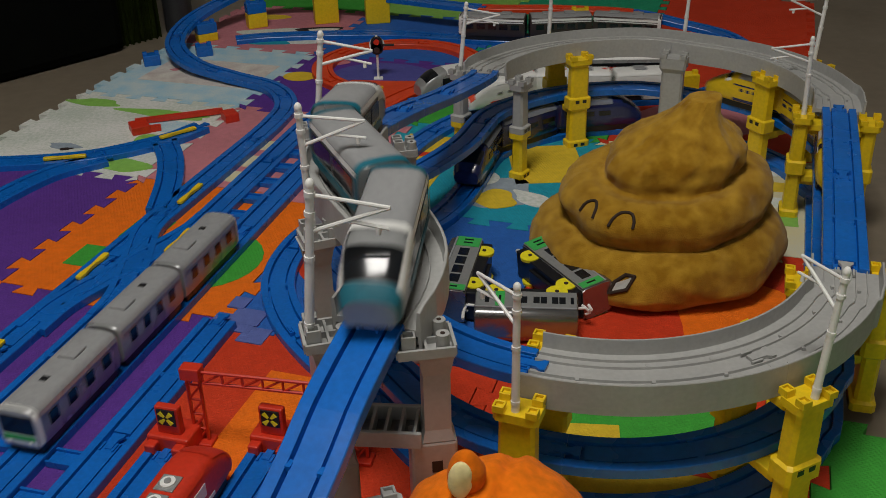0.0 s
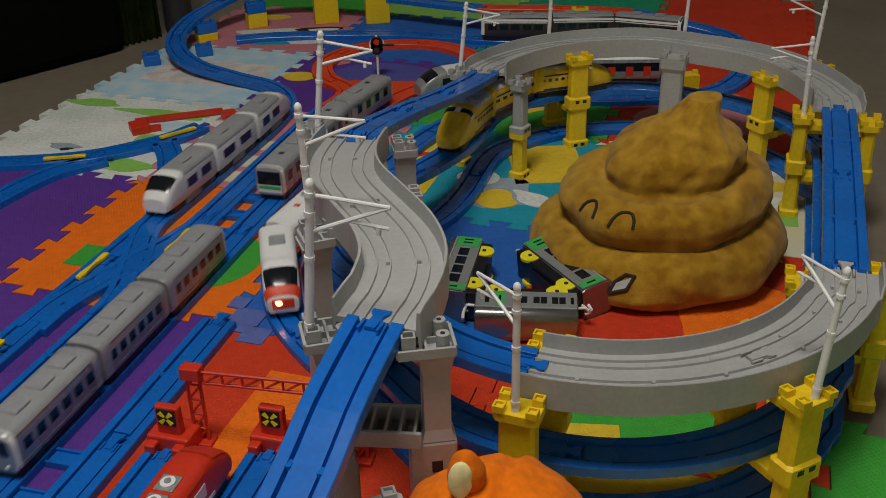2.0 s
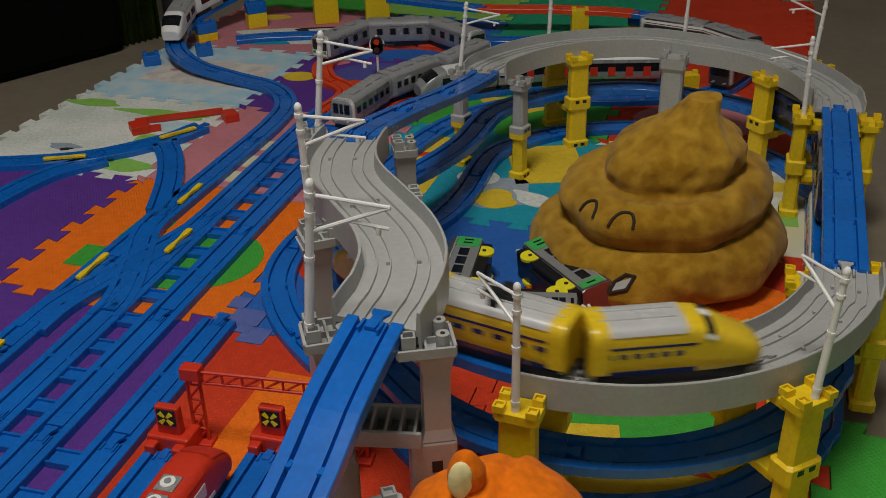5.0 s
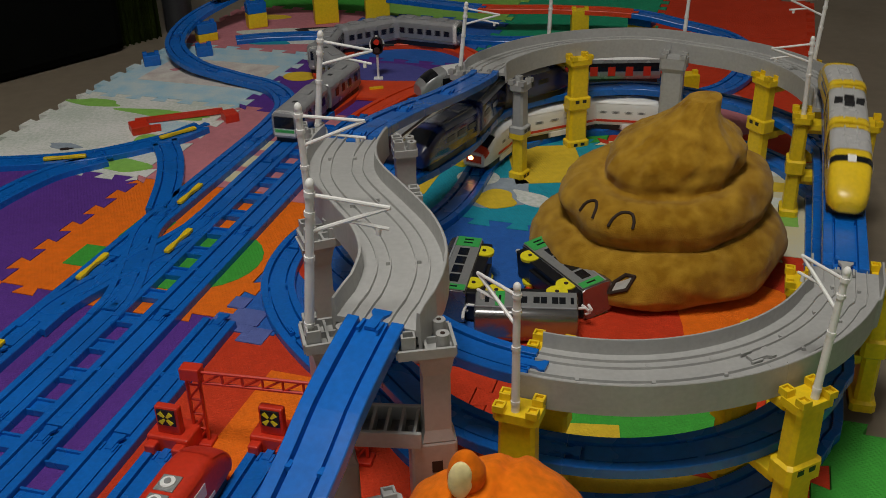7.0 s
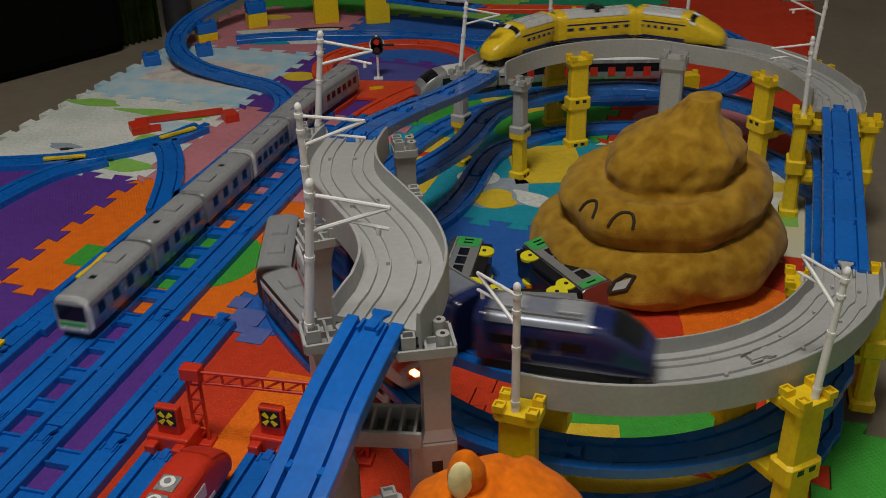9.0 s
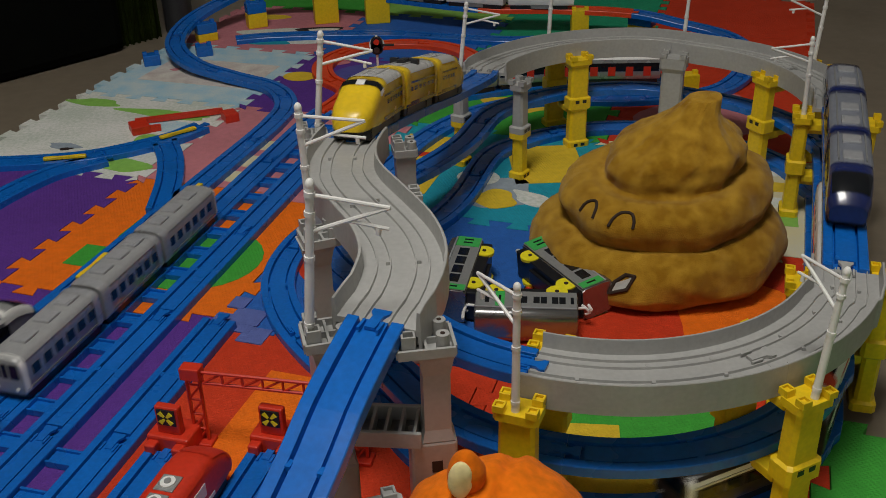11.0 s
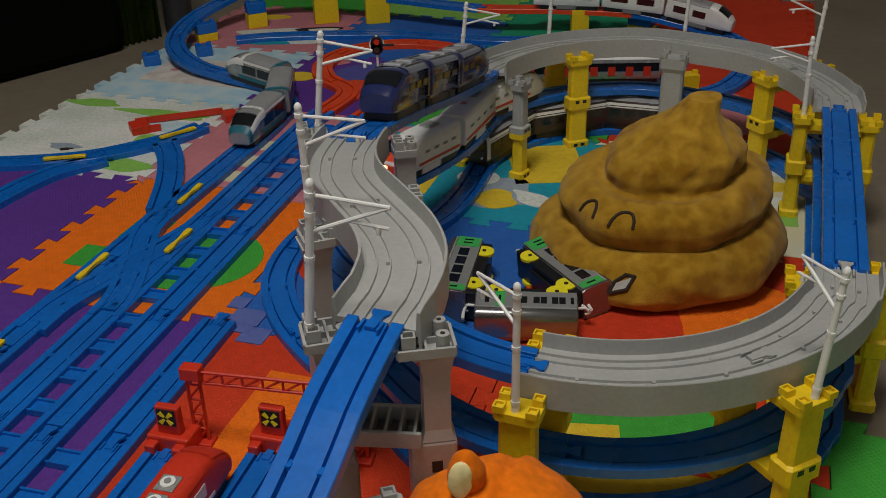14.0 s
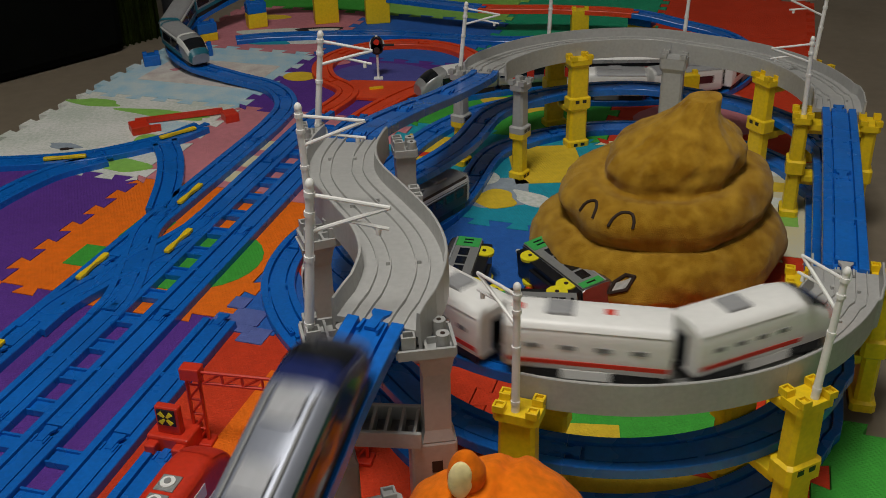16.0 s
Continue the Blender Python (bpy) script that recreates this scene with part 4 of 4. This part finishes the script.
# ---- catenary poles ----
def catenary_pole(x, y, z, turn, lean=(0.0, 0.0), tall=0.1, arms=True):
    m = pose(x, y, z, lean[0], lean[1], 0) @ pose(0, 0, 0, 0, 0, turn)
    root = empty("catenary_pole", m)
    pole = B()
    cyl(pole, (0, 0, 0), (0, 0, tall * 0.5), 0.0031, 0.0029)
    cyl(pole, (0, 0, tall * 0.5), (0, 0, tall * 0.97), 0.0027, 0.0025)
    ball(pole, (0, 0, tall * 0.97), 0.0029, 0.0029, 0.004, 6)
    part("mast", pole, "white_plastic", root, smooth=True)
    for f in (0.06, 0.5, 0.78, 0.9):
        part("collar", cyl(B(), (0, 0, tall * f), (0, 0, tall * f + 0.003), 0.0034), "white_plastic", root, smooth=True)
    if arms:
        tip = (0.046, 0, tall * 0.87)
        part("arm", cyl(B(), (0, 0, tall * 0.91), tip, 0.0013, n=8), "white_plastic", root, smooth=True)
        part("arm", cyl(B(), (0, 0, tall * 0.68), tip, 0.0014, n=8), "white_plastic", root, smooth=True)
        part("arm", cyl(B(), (0.022, 0, tall * 0.77), (0.046, 0, tall * 0.74), 0.0012, n=8), "white_plastic", root, smooth=True)
        part("wire_clip", cyl(B(), (0.04, 0, tall * 0.75), (0.04, 0, tall * 0.70), 0.0017, n=8), "white_plastic", root)
    tagged(root, "white plastic toy overhead-line pole with a bracket arm", "toy pole", "overhead-line poles")


catenary_pole(-0.083, 0.508, 0.232, -4, (0, 5), 0.104)
catenary_pole(-0.096, 0.648, 0.232, -6, (0, -1), 0.098)
catenary_pole(-0.111, 0.844, 0.232, -5, (0, 6), 0.093)
catenary_pole(0.030, 1.312, 0.134, -5, (0, 6), 0.093)
catenary_pole(0.165, 1.44, 0.131, -5, (0, 2), 0.096, False)
catenary_pole(0.361, 1.42, 0.12, -5, (0, 2), 0.096, False)
catenary_pole(0.048, 0.558, 0.131, 122, (0, 0), 0.104)
catenary_pole(0.261, 0.564, 0.131, 106, (-2, 4), 0.104)
catenary_pole(0.438, 1.118, 0.131, 175, (0, -2), 0.095)
catenary_pole(0.511, 1.30, 0.131, 175, (0, 3), 0.1)


# ---- red signals, gantry, buffers ----
def lattice_beam(root, p, q, w, up, m="red_plastic", n=5):
    """Two chords and zigzag bracing from p to q."""
    p, q, up = Vector(p), Vector(q), Vector(up)
    for s in (-1, 1):
        part("chord", cyl(B(), p + up * s * w, q + up * s * w, 0.0016, n=6), m, root)
    for i in range(n):
        a, b = p + (q - p) * i / n, p + (q - p) * (i + 1) / n
        part("brace", cyl(B(), a - up * w, b + up * w, 0.0011, n=6), m, root)
        part("post", cyl(B(), a - up * w, a + up * w, 0.0011, n=6), m, root)


gantry = empty("signal_gantry", pose(-0.217, 0.694, 0.0, 0, 0, -12))
for xx in (0.0, 0.145):
    lattice_beam(gantry, (xx, 0, 0.0), (xx, 0, 0.078), 0.006, (1, 0, 0))
    part("cap", box(B(), xx - 0.009, xx + 0.009, -0.006, 0.006, 0.07, 0.082, 0.001), "red_plastic", gantry)
    part("foot", box(B(), xx - 0.011, xx + 0.011, -0.008, 0.008, 0.0, 0.004, 0.001), "red_plastic", gantry)
lattice_beam(gantry, (0.009, 0, 0.071), (0.136, 0, 0.071), 0.0055, (0, 0, 1), n=7)
tagged(gantry, "red plastic lattice toy signal gantry over the sidings", "toy gantry")


def buffer_stop(n, d):
    p = yard(n, d)
    root = empty("buffer_stop", pose(p.x, p.y, 0.0, 0, 0, -16))
    part("base", box(B(), -0.02, 0.02, -0.004, 0.026, 0.0, 0.02, 0.002), "red_plastic", root)
    for sx in (-1, 1):
        part("bumper", box(B(), sx * 0.013 - 0.005, sx * 0.013 + 0.005, -0.013, -0.003, 0.006, 0.016, 0.0015), "red_plastic", root)
    part("plate", box(B(), -0.0112, 0.0112, 0.002, 0.010, 0.0195, 0.0480, 0.0015), "red_plastic", root)
    part("dial", box(B(), -0.0085, 0.0085, 0.0008, 0.0022, 0.0295, 0.0460, 0.0004), "black_plastic", root)
    for a in (45, 135, 225, 315):
        c, s = math.cos(radians(a)), math.sin(radians(a))
        bm = B()
        o = [(0.0018, -0.001), (0.0078, -0.0022), (0.0078, 0.0022), (0.0018, 0.001)]
        vs = []
        for yy in (-0.0002, 0.0007):
            vs.append([bm.verts.new((u * c - v * s, yy, 0.0378 + u * s + v * c)) for u, v in o])
        bm.faces.new(vs[0])
        bm.faces.new(vs[1][::-1])
        for i in range(4):
            bm.faces.new((vs[0][i], vs[1][i], vs[1][(i + 1) % 4], vs[0][(i + 1) % 4]))
        part("petal", bm, "bright_yellow", root)
    tagged(root, "red toy buffer stop with black and yellow cross sign", "buffer stop", "red buffer stops")


buffer_stop(0.118, 0.024)
buffer_stop(0.206, 0.044)

signal = empty("toy_signal", pose(-0.106, 1.681, 0.0, 0, 0, 0))
part("mast", cyl(B(), (0, 0, 0.0), (0, 0, 0.078), 0.0022), "white_plastic", signal, smooth=True)
part("foot", box(B(), -0.008, 0.008, -0.006, 0.006, 0.0, 0.003, 0.0008), "white_plastic", signal)
hd = B()
cyl(hd, (0, -0.005, 0.056), (0, 0.004, 0.056), 0.0105, n=24)
box(hd, -0.0105, 0.0105, -0.005, 0.004, 0.05, 0.066, 0.002)
cyl(hd, (0, -0.005, 0.066), (0, 0.004, 0.066), 0.0105, n=24)
head_ = part("lamp_head", hd, "black_plastic", signal)
part("rim", cyl(B(), (0, 0.0042, 0.061), (0, 0.0055, 0.061), 0.0135, n=24), "white_plastic", signal)
for zz in (0.054, 0.068):
    part("lens", cyl(B(), (0, -0.0062, zz), (0, -0.0048, zz), 0.005, n=16), "red_plastic" if zz > 0.06 else "brown_plastic", head_)
part("peg", cyl(B(), (0.006, 0, 0.061), (0.03, 0, 0.061), 0.0022, n=8), "black_plastic", signal)
tagged(signal, "round black toy signal on a white post", "toy signal")

gate = empty("toy_gate")
part("bar", bar_on(B(), (-0.484, 1.485), (-0.352, 1.525), 0.008, 0.002, 0.010), "red_plastic", gate)
part("end_block", box(B(), -0.014, 0.014, -0.022, 0.012, 0.0, 0.013, 0.001, pose(-0.472, 1.462, 0, 0, 0, 25)), "red_plastic", gate)
part("end_block", box(B(), -0.011, 0.011, -0.02, 0.008, 0.0, 0.014, 0.001, pose(-0.338, 1.502, 0, 0, 0, 28)), "red_plastic", gate)
part("toe", bar_on(B(), (-0.478, 1.447), (-0.437, 1.46), 0.010, 0.0, 0.009), "red_plastic", gate)
tagged(gate, "red plastic toy gate lying on the white mat", "toy gate")


# ---- standing toys ----
def smooth_profile(pts, n=5):
    ln = Line([(r, z, 0) for r, z in pts], 0.003)
    return [(max(0.0, float(a)), float(b)) for a, b, _ in ln.p]


PLUSH = smooth_profile([(0.0, 0.0), (0.07, 0.0), (0.115, 0.002), (0.137, 0.016), (0.142, 0.036), (0.135, 0.056), (0.117, 0.069), (0.108, 0.071), (0.112, 0.078), (0.115, 0.092), (0.109, 0.108), (0.092, 0.1175), (0.074, 0.1165), (0.0725, 0.122), (0.0755, 0.132), (0.0715, 0.145),
                        (0.059, 0.156), (0.0455, 0.165), (0.036, 0.172), (0.0295, 0.178), (0.025, 0.184), (0.0215, 0.190), (0.018, 0.197), (0.0138, 0.204), (0.0088, 0.210), (0.005, 0.2145), (0.0, 0.216)])


def plush_point(a, r, z, out=0.0):
    """A point of the heap's skin: coils lean, swell and bend towards the tip."""
    f = z / 0.212
    lump = noise.noise(Vector((2.2 * math.cos(a), 2.2 * math.sin(a), z * 26))) * 0.0085 + noise.noise(Vector((6 * math.cos(a), 6 * math.sin(a), z * 70))) * 0.0030 + noise.noise(Vector((17 * math.cos(a), 17 * math.sin(a), z * 120))) * 0.0012
    fold = noise.noise(Vector((1.3 * math.cos(a) + 3, 1.3 * math.sin(a), z * 150 + 14 * math.sin(a - 0.5))))
    lump += 0.0016 * fold * min(1.0, max(0.0, (z - 0.12) / 0.03))
    rr = max(0.0, r + out + lump * min(1.0, r / 0.055) ** 1.5)
    tilt = 0.011 * math.sin(a + 0.6) * min(1.0, r / 0.08) * (1.0 if 0.03 < z < 0.16 else min(1.0, z / 0.03) if z <= 0.03 else 0.6)
    bend = 0.018 * f + 0.033 * max(0.0, (f - 0.6) / 0.4) ** 1.15
    x = 0.242 + rr * math.cos(a) + bend
    y = 0.995 + rr * 0.86 * math.sin(a) + 0.012 * f
    return Vector((x, y, max(0.0005, z + tilt - 0.012 * max(0, f - 0.93) / 0.07)))


bm = B()
na = 96
grid_ = [[bm.verts.new(plush_point(2 * math.pi * k / na, r, z)) for k in range(na)] for r, z in PLUSH[1:-1]]
for a, b in zip(grid_, grid_[1:]):
    for k in range(na):
        bm.faces.new((a[k], a[(k + 1) % na], b[(k + 1) % na], b[k]))
bm.faces.new(grid_[0][::-1])
bm.faces.new(grid_[-1])
heap = empty("plush_heap")
part("body", bm, "plush_brown", heap, "soft short-pile brown fur", smooth=True)


def radius_at(z):
    return float(np.interp(z, [q[1] for q in PLUSH], [q[0] for q in PLUSH]))


def stitch(name, pts, thick, m):
    """A raised seam over the skin through (angle, height) points."""
    bm = B()
    ps = [plush_point(radians(a), radius_at(z), z, 0.0012) for a, z in pts]
    for p, q in zip(ps, ps[1:]):
        cyl(bm, p, q, thick, n=8)
        ball(bm, q, thick, thick, thick, 4)
    part(name, bm, m, heap)


for c, w in ((213.5, 6.0), (237, 6.2)):
    stitch("eye_stitch", [(c + w * math.cos(radians(t)), 0.1005 + 0.0125 * max(0.0, math.sin(radians(t))) ** 0.7) for t in range(0, 181, 20)], 0.0017, "thread_dark")
stitch("mouth_stitch", [(237, 0.036), (241, 0.037), (247, 0.042), (249, 0.054), (245, 0.055), (241, 0.047), (240, 0.038)], 0.0021, "thread_dark")
tooth = B()
tv = [tooth.verts.new(plush_point(radians(a), radius_at(z), z, 0.0026)) for a, z in ((241, 0.0385), (246.5, 0.0425), (248, 0.0535), (242, 0.0475))]
tooth.faces.new(tv)
bmesh.ops.solidify(tooth, geom=tooth.faces[:], thickness=0.001)
part("mouth_patch", tooth, "white_plastic", heap)
tagged(heap, "large brown swirl-shaped plush toy with stitched smiling face", "plush toy")

bear = empty("orange_plush", pose(0.027, 0.452, 0.0))
bm = B()
ball(bm, (0, 0, 0.114), 0.064, 0.05, 0.052, 40)
for v in bm.verts:
    v.co += v.normal * (noise.noise(v.co * 24) * 0.005 + noise.noise(v.co * 75) * 0.0022 - 0.004 * math.exp(-((v.co.x - 0.006 - 0.3 * v.co.y) / 0.005) ** 2) * (v.co.z > 0.13))
part("head", bm, "plush_orange", bear, smooth=True)
bm = B()
ball(bm, (0, 0.002, 0.045), 0.044, 0.04, 0.046, 16)
for v in bm.verts:
    v.co.z = max(0.0003, v.co.z)
part("torso", bm, "plush_orange", bear, smooth=True)
bm = B()
ball(bm, (-0.0165, -0.006, 0.1735), 0.0115, 0.008, 0.0155, 16)
for v in bm.verts:
    v.co += v.normal * (noise.noise(v.co * 90) * 0.0016)
ear = part("ear", bm, "plush_orange", bear, smooth=True)
bm = B()
ball(bm, (-0.0205, -0.0126, 0.1738), 0.0074, 0.0042, 0.0135, 16)
for v in bm.verts:
    v.co += v.normal * (noise.noise(v.co * 130) * 0.0007)
    v.co.y += 0.0004 * math.exp(-((v.co.x + 0.0195) / 0.003) ** 2 - ((v.co.z - 0.174) / 0.008) ** 2)
part("ear_lining", bm, "plush_cream", ear, "cream inner ear", smooth=True)
bm = B()
for k in range(8):
    u, v = 0.008 + 0.0026 * k, 0.008 + 0.0026 * (k + 1)
    top = lambda q: (q, -0.021 + 0.15 * (q - 0.008), 0.114 + 0.0525 * math.sqrt(max(0.0, 1 - (q / 0.058) ** 2 - (0.021 / 0.05) ** 2)))
    cyl(bm, top(u), top(v), 0.0009, n=6)
part("brow_stitch", bm, "thread_dark", bear)
tagged(bear, "orange plush animal with cream round ears", "plush toy")

# three derailed cars, each lying on its side
def derailed_car(length, doors, panes, m):
    """A toy car tipped over: polished roof and ends, grey sides with green door panels."""
    root = empty("derailed_toy_car", m)
    h = length / 2
    hull = Hull(length, None)
    part("body", hull.skin(0, 0, close=True), "chrome_dull", root, smooth=True)
    part("chassis", box(B(), -0.0165, 0.0165, -h + 0.004, h - 0.004, -0.003, 0.0085, 0.001), "black_plastic", root)
    part("gearbox", box(B(), -0.009, 0.009, -h * 0.4, h * 0.4, -0.007, -0.0028, 0.001), "black_plastic", root)
    for sx in (-1, 1):
        x0, x1 = sorted((sx * W0, sx * (W0 + 0.0008)))
        part("side_panel", box(B(), x0, x1, -h + 0.001, h - 0.001, 0.009, 0.0365, 0.0003), "side_grey", root)
        part("roof_edge", box(B(), x0, x1 + 0.0003 * (sx > 0), -h + 0.001, h - 0.001, 0.0368, 0.0385), "unit_silver", root)
        x0, x1 = sorted((sx * W0, sx * (W0 + 0.0014)))
        for y0, y1, z0, z1 in doors:
            door = part("door", box(B(), x0, x1, y0 * h, y1 * h, z0, z1), "green_plastic", root, "bright green door panel")
            ym, zm = (y0 + y1) / 2 * h, (z0 + z1) / 2
            xa, xb = sorted((sx * W0, sx * (W0 + 0.0019)))
            for off in ((-0.003, 0.004) if y1 - y0 > 0.3 else (0.0,)):
                part("window", box(B(), xa, xb, ym + off - 0.0011, ym + off + 0.0011, zm - 0.005, zm + 0.005), "dark_glass", door)
        for y0, y1 in panes:
            part("window", box(B(), x0, x1, y0 * h, y1 * h, 0.019, 0.030), "dark_glass", root)
    for y in (-h * 0.6, h * 0.6):
        part("axle", cyl(B(), (-0.014, y, 0.0035), (0.014, y, 0.0035), 0.0015, n=8), "black_plastic", root)
        for sx in (-1, 1):
            wheel = part("wheel", cyl(B(), (0.0145 * sx, y, 0.0035), (0.0178 * sx, y, 0.0035), 0.0112, n=24), "bright_yellow", root)
            part("hub", cyl(B(), (0.0178 * sx, y, 0.0035), (0.0186 * sx, y, 0.0035), 0.0022, n=12), "thread_dark", wheel)
    for sy in (-1, 1):
        hook = B()
        cyl(hook, (0, sy * (h - 0.002), 0.008), (0.001, sy * (h + 0.009), 0.008), 0.0016, n=8)
        cyl(hook, (0.001, sy * (h + 0.009), 0.008), (-0.004, sy * (h + 0.014), 0.008), 0.0018, n=8)
        cyl(hook, (-0.004, sy * (h + 0.014), 0.008), (-0.007, sy * (h + 0.009), 0.008), 0.0015, n=8)
        part("coupling_hook", hook, "white_plastic", root)
    return tagged(root, "silver toy train car with green door panels tipped on its side", "toy train", "derailed toy cars")


def tipped(x, y, heading, roll):
    return pose(x, y, 0.0205, 0, 0, heading) @ pose(0, 0, 0, 0, roll, 0) @ pose(0, 0, -0.024)


FULL = (0.010, 0.0362)
ENDS = ((0.62, 0.98, *FULL), (-0.98, -0.8, *FULL))
FOUR = tuple((-0.72 + 0.33 * k, -0.46 + 0.33 * k) for k in range(4))
derailed_car(0.118, ENDS, FOUR, tipped(0.018, 0.937, -12, -88))
derailed_car(0.118, ENDS, FOUR, tipped(0.132, 0.935, 27, 84))
derailed_car(0.104, ((0.42, 0.6, *FULL),), ((0.72, 0.8), (-0.02, 0.12), (-0.14, -0.26), (-0.28, -0.4), (-0.5, -0.62), (-0.64, -0.76), (-0.86, -0.92)), tipped(0.083, 0.856, 84, -93))

# red diesel on the siding between the stubs
DIESEL = dict(body="red_plastic", roof="red_plastic", label="red toy locomotive with silver roof fans parked", group="parked toys", windows=3, band=(0.022, 0.034), glass="white_plastic", stripes=((0.012, 0.016, "white_plastic"),), screen="red_plastic")
loco = toy_car(DIESEL, "slant", 0.15, "toy_locomotive")
q = yard(0.174, -0.070)
loco.matrix_basis = pose(q.x, q.y, 0.009, 0, 0, -16) @ Matrix.Diagonal((0.9, 0.97, 0.97, 1))
for y in (-0.018, 0.004):
    fan = part("roof_fan", box(B(), -0.009, 0.009, y - 0.009, y + 0.009, ZT, ZT + 0.0016, 0.0006), "silver_paint", loco)
    part("fan_ring", cyl(B(), (0, y, ZT + 0.001), (0, y, ZT + 0.003), 0.0065, n=20), "white_plastic", fan)
    part("fan_hub", cyl(B(), (0, y, ZT + 0.003), (0, y, ZT + 0.0042), 0.003, n=14), "silver_paint", fan)
STUB3 = Line([yard(0.160, -0.5), yard(0.160, -0.2), yard(0.160, 0.01)])
lay(STUB3, 0, STUB3.length, "red")

# parked silver train with red doors behind the viaduct
PARKED = Line([(-0.045, 1.535, 0.009), (0.06, 1.58, 0.009), (0.2, 1.615, 0.009), (0.4, 1.612, 0.009)])
lay(PARKED, 0, PARKED.length)
DOORS = dict(body="silver_paint", roof="white_plastic", label="parked silver toy train car with black window band and red doors", group="parked silver train", windows=4, fill=0.42, band=(0.014, 0.03), glass="red_plastic", stripes=((0.022, 0.036, "dark_glass"),))
for k, s in enumerate((0.08, 0.222, 0.364)):
    c = toy_car(DOORS, "slant" if k == 0 else None, 0.136, "parked_toy_car")
    p, w = PARKED.at(s), PARKED.way(s)
    c.matrix_basis = Matrix.Translation(p) @ Matrix.Rotation(math.atan2(w.y, w.x) - math.pi / 2 + math.pi, 4, "Z")

turnout = empty("red_turnout")
part("plate", plate(B(), [(-0.152, 1.575), (-0.10, 1.565), (-0.045, 1.615), (-0.03, 1.65), (-0.09, 1.655), (-0.15, 1.665), (-0.178, 1.64)], 0.001, 0.0052), "orange_red_plastic", turnout)
part("switch_lever", bar_on(B(), (-0.118, 1.612), (-0.095, 1.617), 0.006, 0.0053, 0.0085), "yellow_plastic", turnout)
tagged(turnout, "orange-red toy turnout plate with a yellow lever", "toy track")


def ride(line, car, reverse, knots, offset, half=0.045):
    rows = []
    ts = [i * 0.25 for i in range(65)]
    for t in ts:
        s = float(np.interp(t, [k[0] for k in knots], [k[1] for k in knots])) - offset
        if line is LOOP:
            s = min(max(s, half + 0.002), line.length - half - 0.002)
        a, b = line.at((s - half) % line.length), line.at((s + half) % line.length)
        w = (b - a).normalized()
        up = Vector((0, 0, 1))
        side = w.cross(up).normalized()
        up = side.cross(w)
        rot = Matrix((side, w, up)).transposed().to_4x4()
        if reverse:
            rot = rot @ Matrix.Rotation(math.pi, 4, "Z")
        rows.append((t, Matrix.Translation((a + b) / 2) @ rot))
    walk(car, rows)


LAP = MAIN.length
JOIN = MAIN.near(0.019, 1.447, 0.009)


def later(rows):
    """Knots counted from the join of the two far lines."""
    return [(t, JOIN - 3.715 + s) for t, s in rows]


SHIFT = BACKLINE.near(0.019, 1.447, 0.009) - 3.715
RIDES = dict(
    yellow=(MAIN, later([(0, 7.97), (1.5, 8.404), (2.5, 8.6), (3, 8.72), (3.5, 8.83), (4, 8.99), (6.5, 9.847), (8, 10.285), (9, 10.572), (11.5, 11.253), (12, 11.418), (12.5, 11.563), (13, 11.772), (13.5, 12.06), (16, 12.52)])),
    navy=(MAIN, later([(0, 6.22), (1, 6.43), (1.5, 6.56), (2, 6.78), (2.5, 7.03), (9, 9.255), (12.5, 10.51), (14, 11.02), (14.5, 11.21), (15, 11.41), (15.5, 11.562), (16, 11.84)])),
    redwhite=(MAIN, later([(0, 3.68), (1.5, 4.15), (2, 4.33), (2.5, 4.52), (7, 6.161), (8.75, 6.735), (9, 6.82), (9.25, 6.935), (14, 8.62), (16, 9.4)])),
    teal=(MAIN, later([(0, 11.432), (0.5, 11.6), (1, 11.88), (1.5, 12.06), (2, 12.18)]) + [(9, LAP - 0.1), (11.5, LAP + 0.575), (12.5, LAP + 0.876), (13, LAP + 1.018), (13.5, LAP + 1.165), (14.5, LAP + 1.466), (15, LAP + 1.6), (16, LAP + 1.773)]),
    white=(MAIN, [(0, 0.26), (1.5, 0.876), (2.5, 1.292), (3.5, 1.615), (4, 1.8), (14, JOIN - 0.768), (14.5, JOIN - 0.675), (15, JOIN - 0.518), (16, JOIN - 0.218)]),
    brown=(BACKLINE, [(0, 0.84), (4.2, 0.93), (8, SHIFT + 4.24), (9, SHIFT + 4.56), (14.5, SHIFT + 6.3), (16, SHIFT + 6.65)]),
    silver=(LOOP, [(0, 1.87), (1.5, 2.26), (2.5, 2.52), (3.5, 2.75), (4, 2.87), (7, 3.491), (9, 4.031), (13, 5.1), (16, 5.65)]),
    steel=(LOOP, [(0, 1.29), (2.5, 1.975), (3.5, 2.252), (4, 2.4), (11.5, 4.26), (12.5, 4.56), (16, 5.2)]))


def motions():
    for key, (line, knots) in RIDES.items():
        lead, mid, tail = TRAINS[key]
        ride(line, lead, False, knots, 0.064)
        ride(line, mid, False, knots, 0.193)
        ride(line, tail, True, knots, 0.322)


motions()
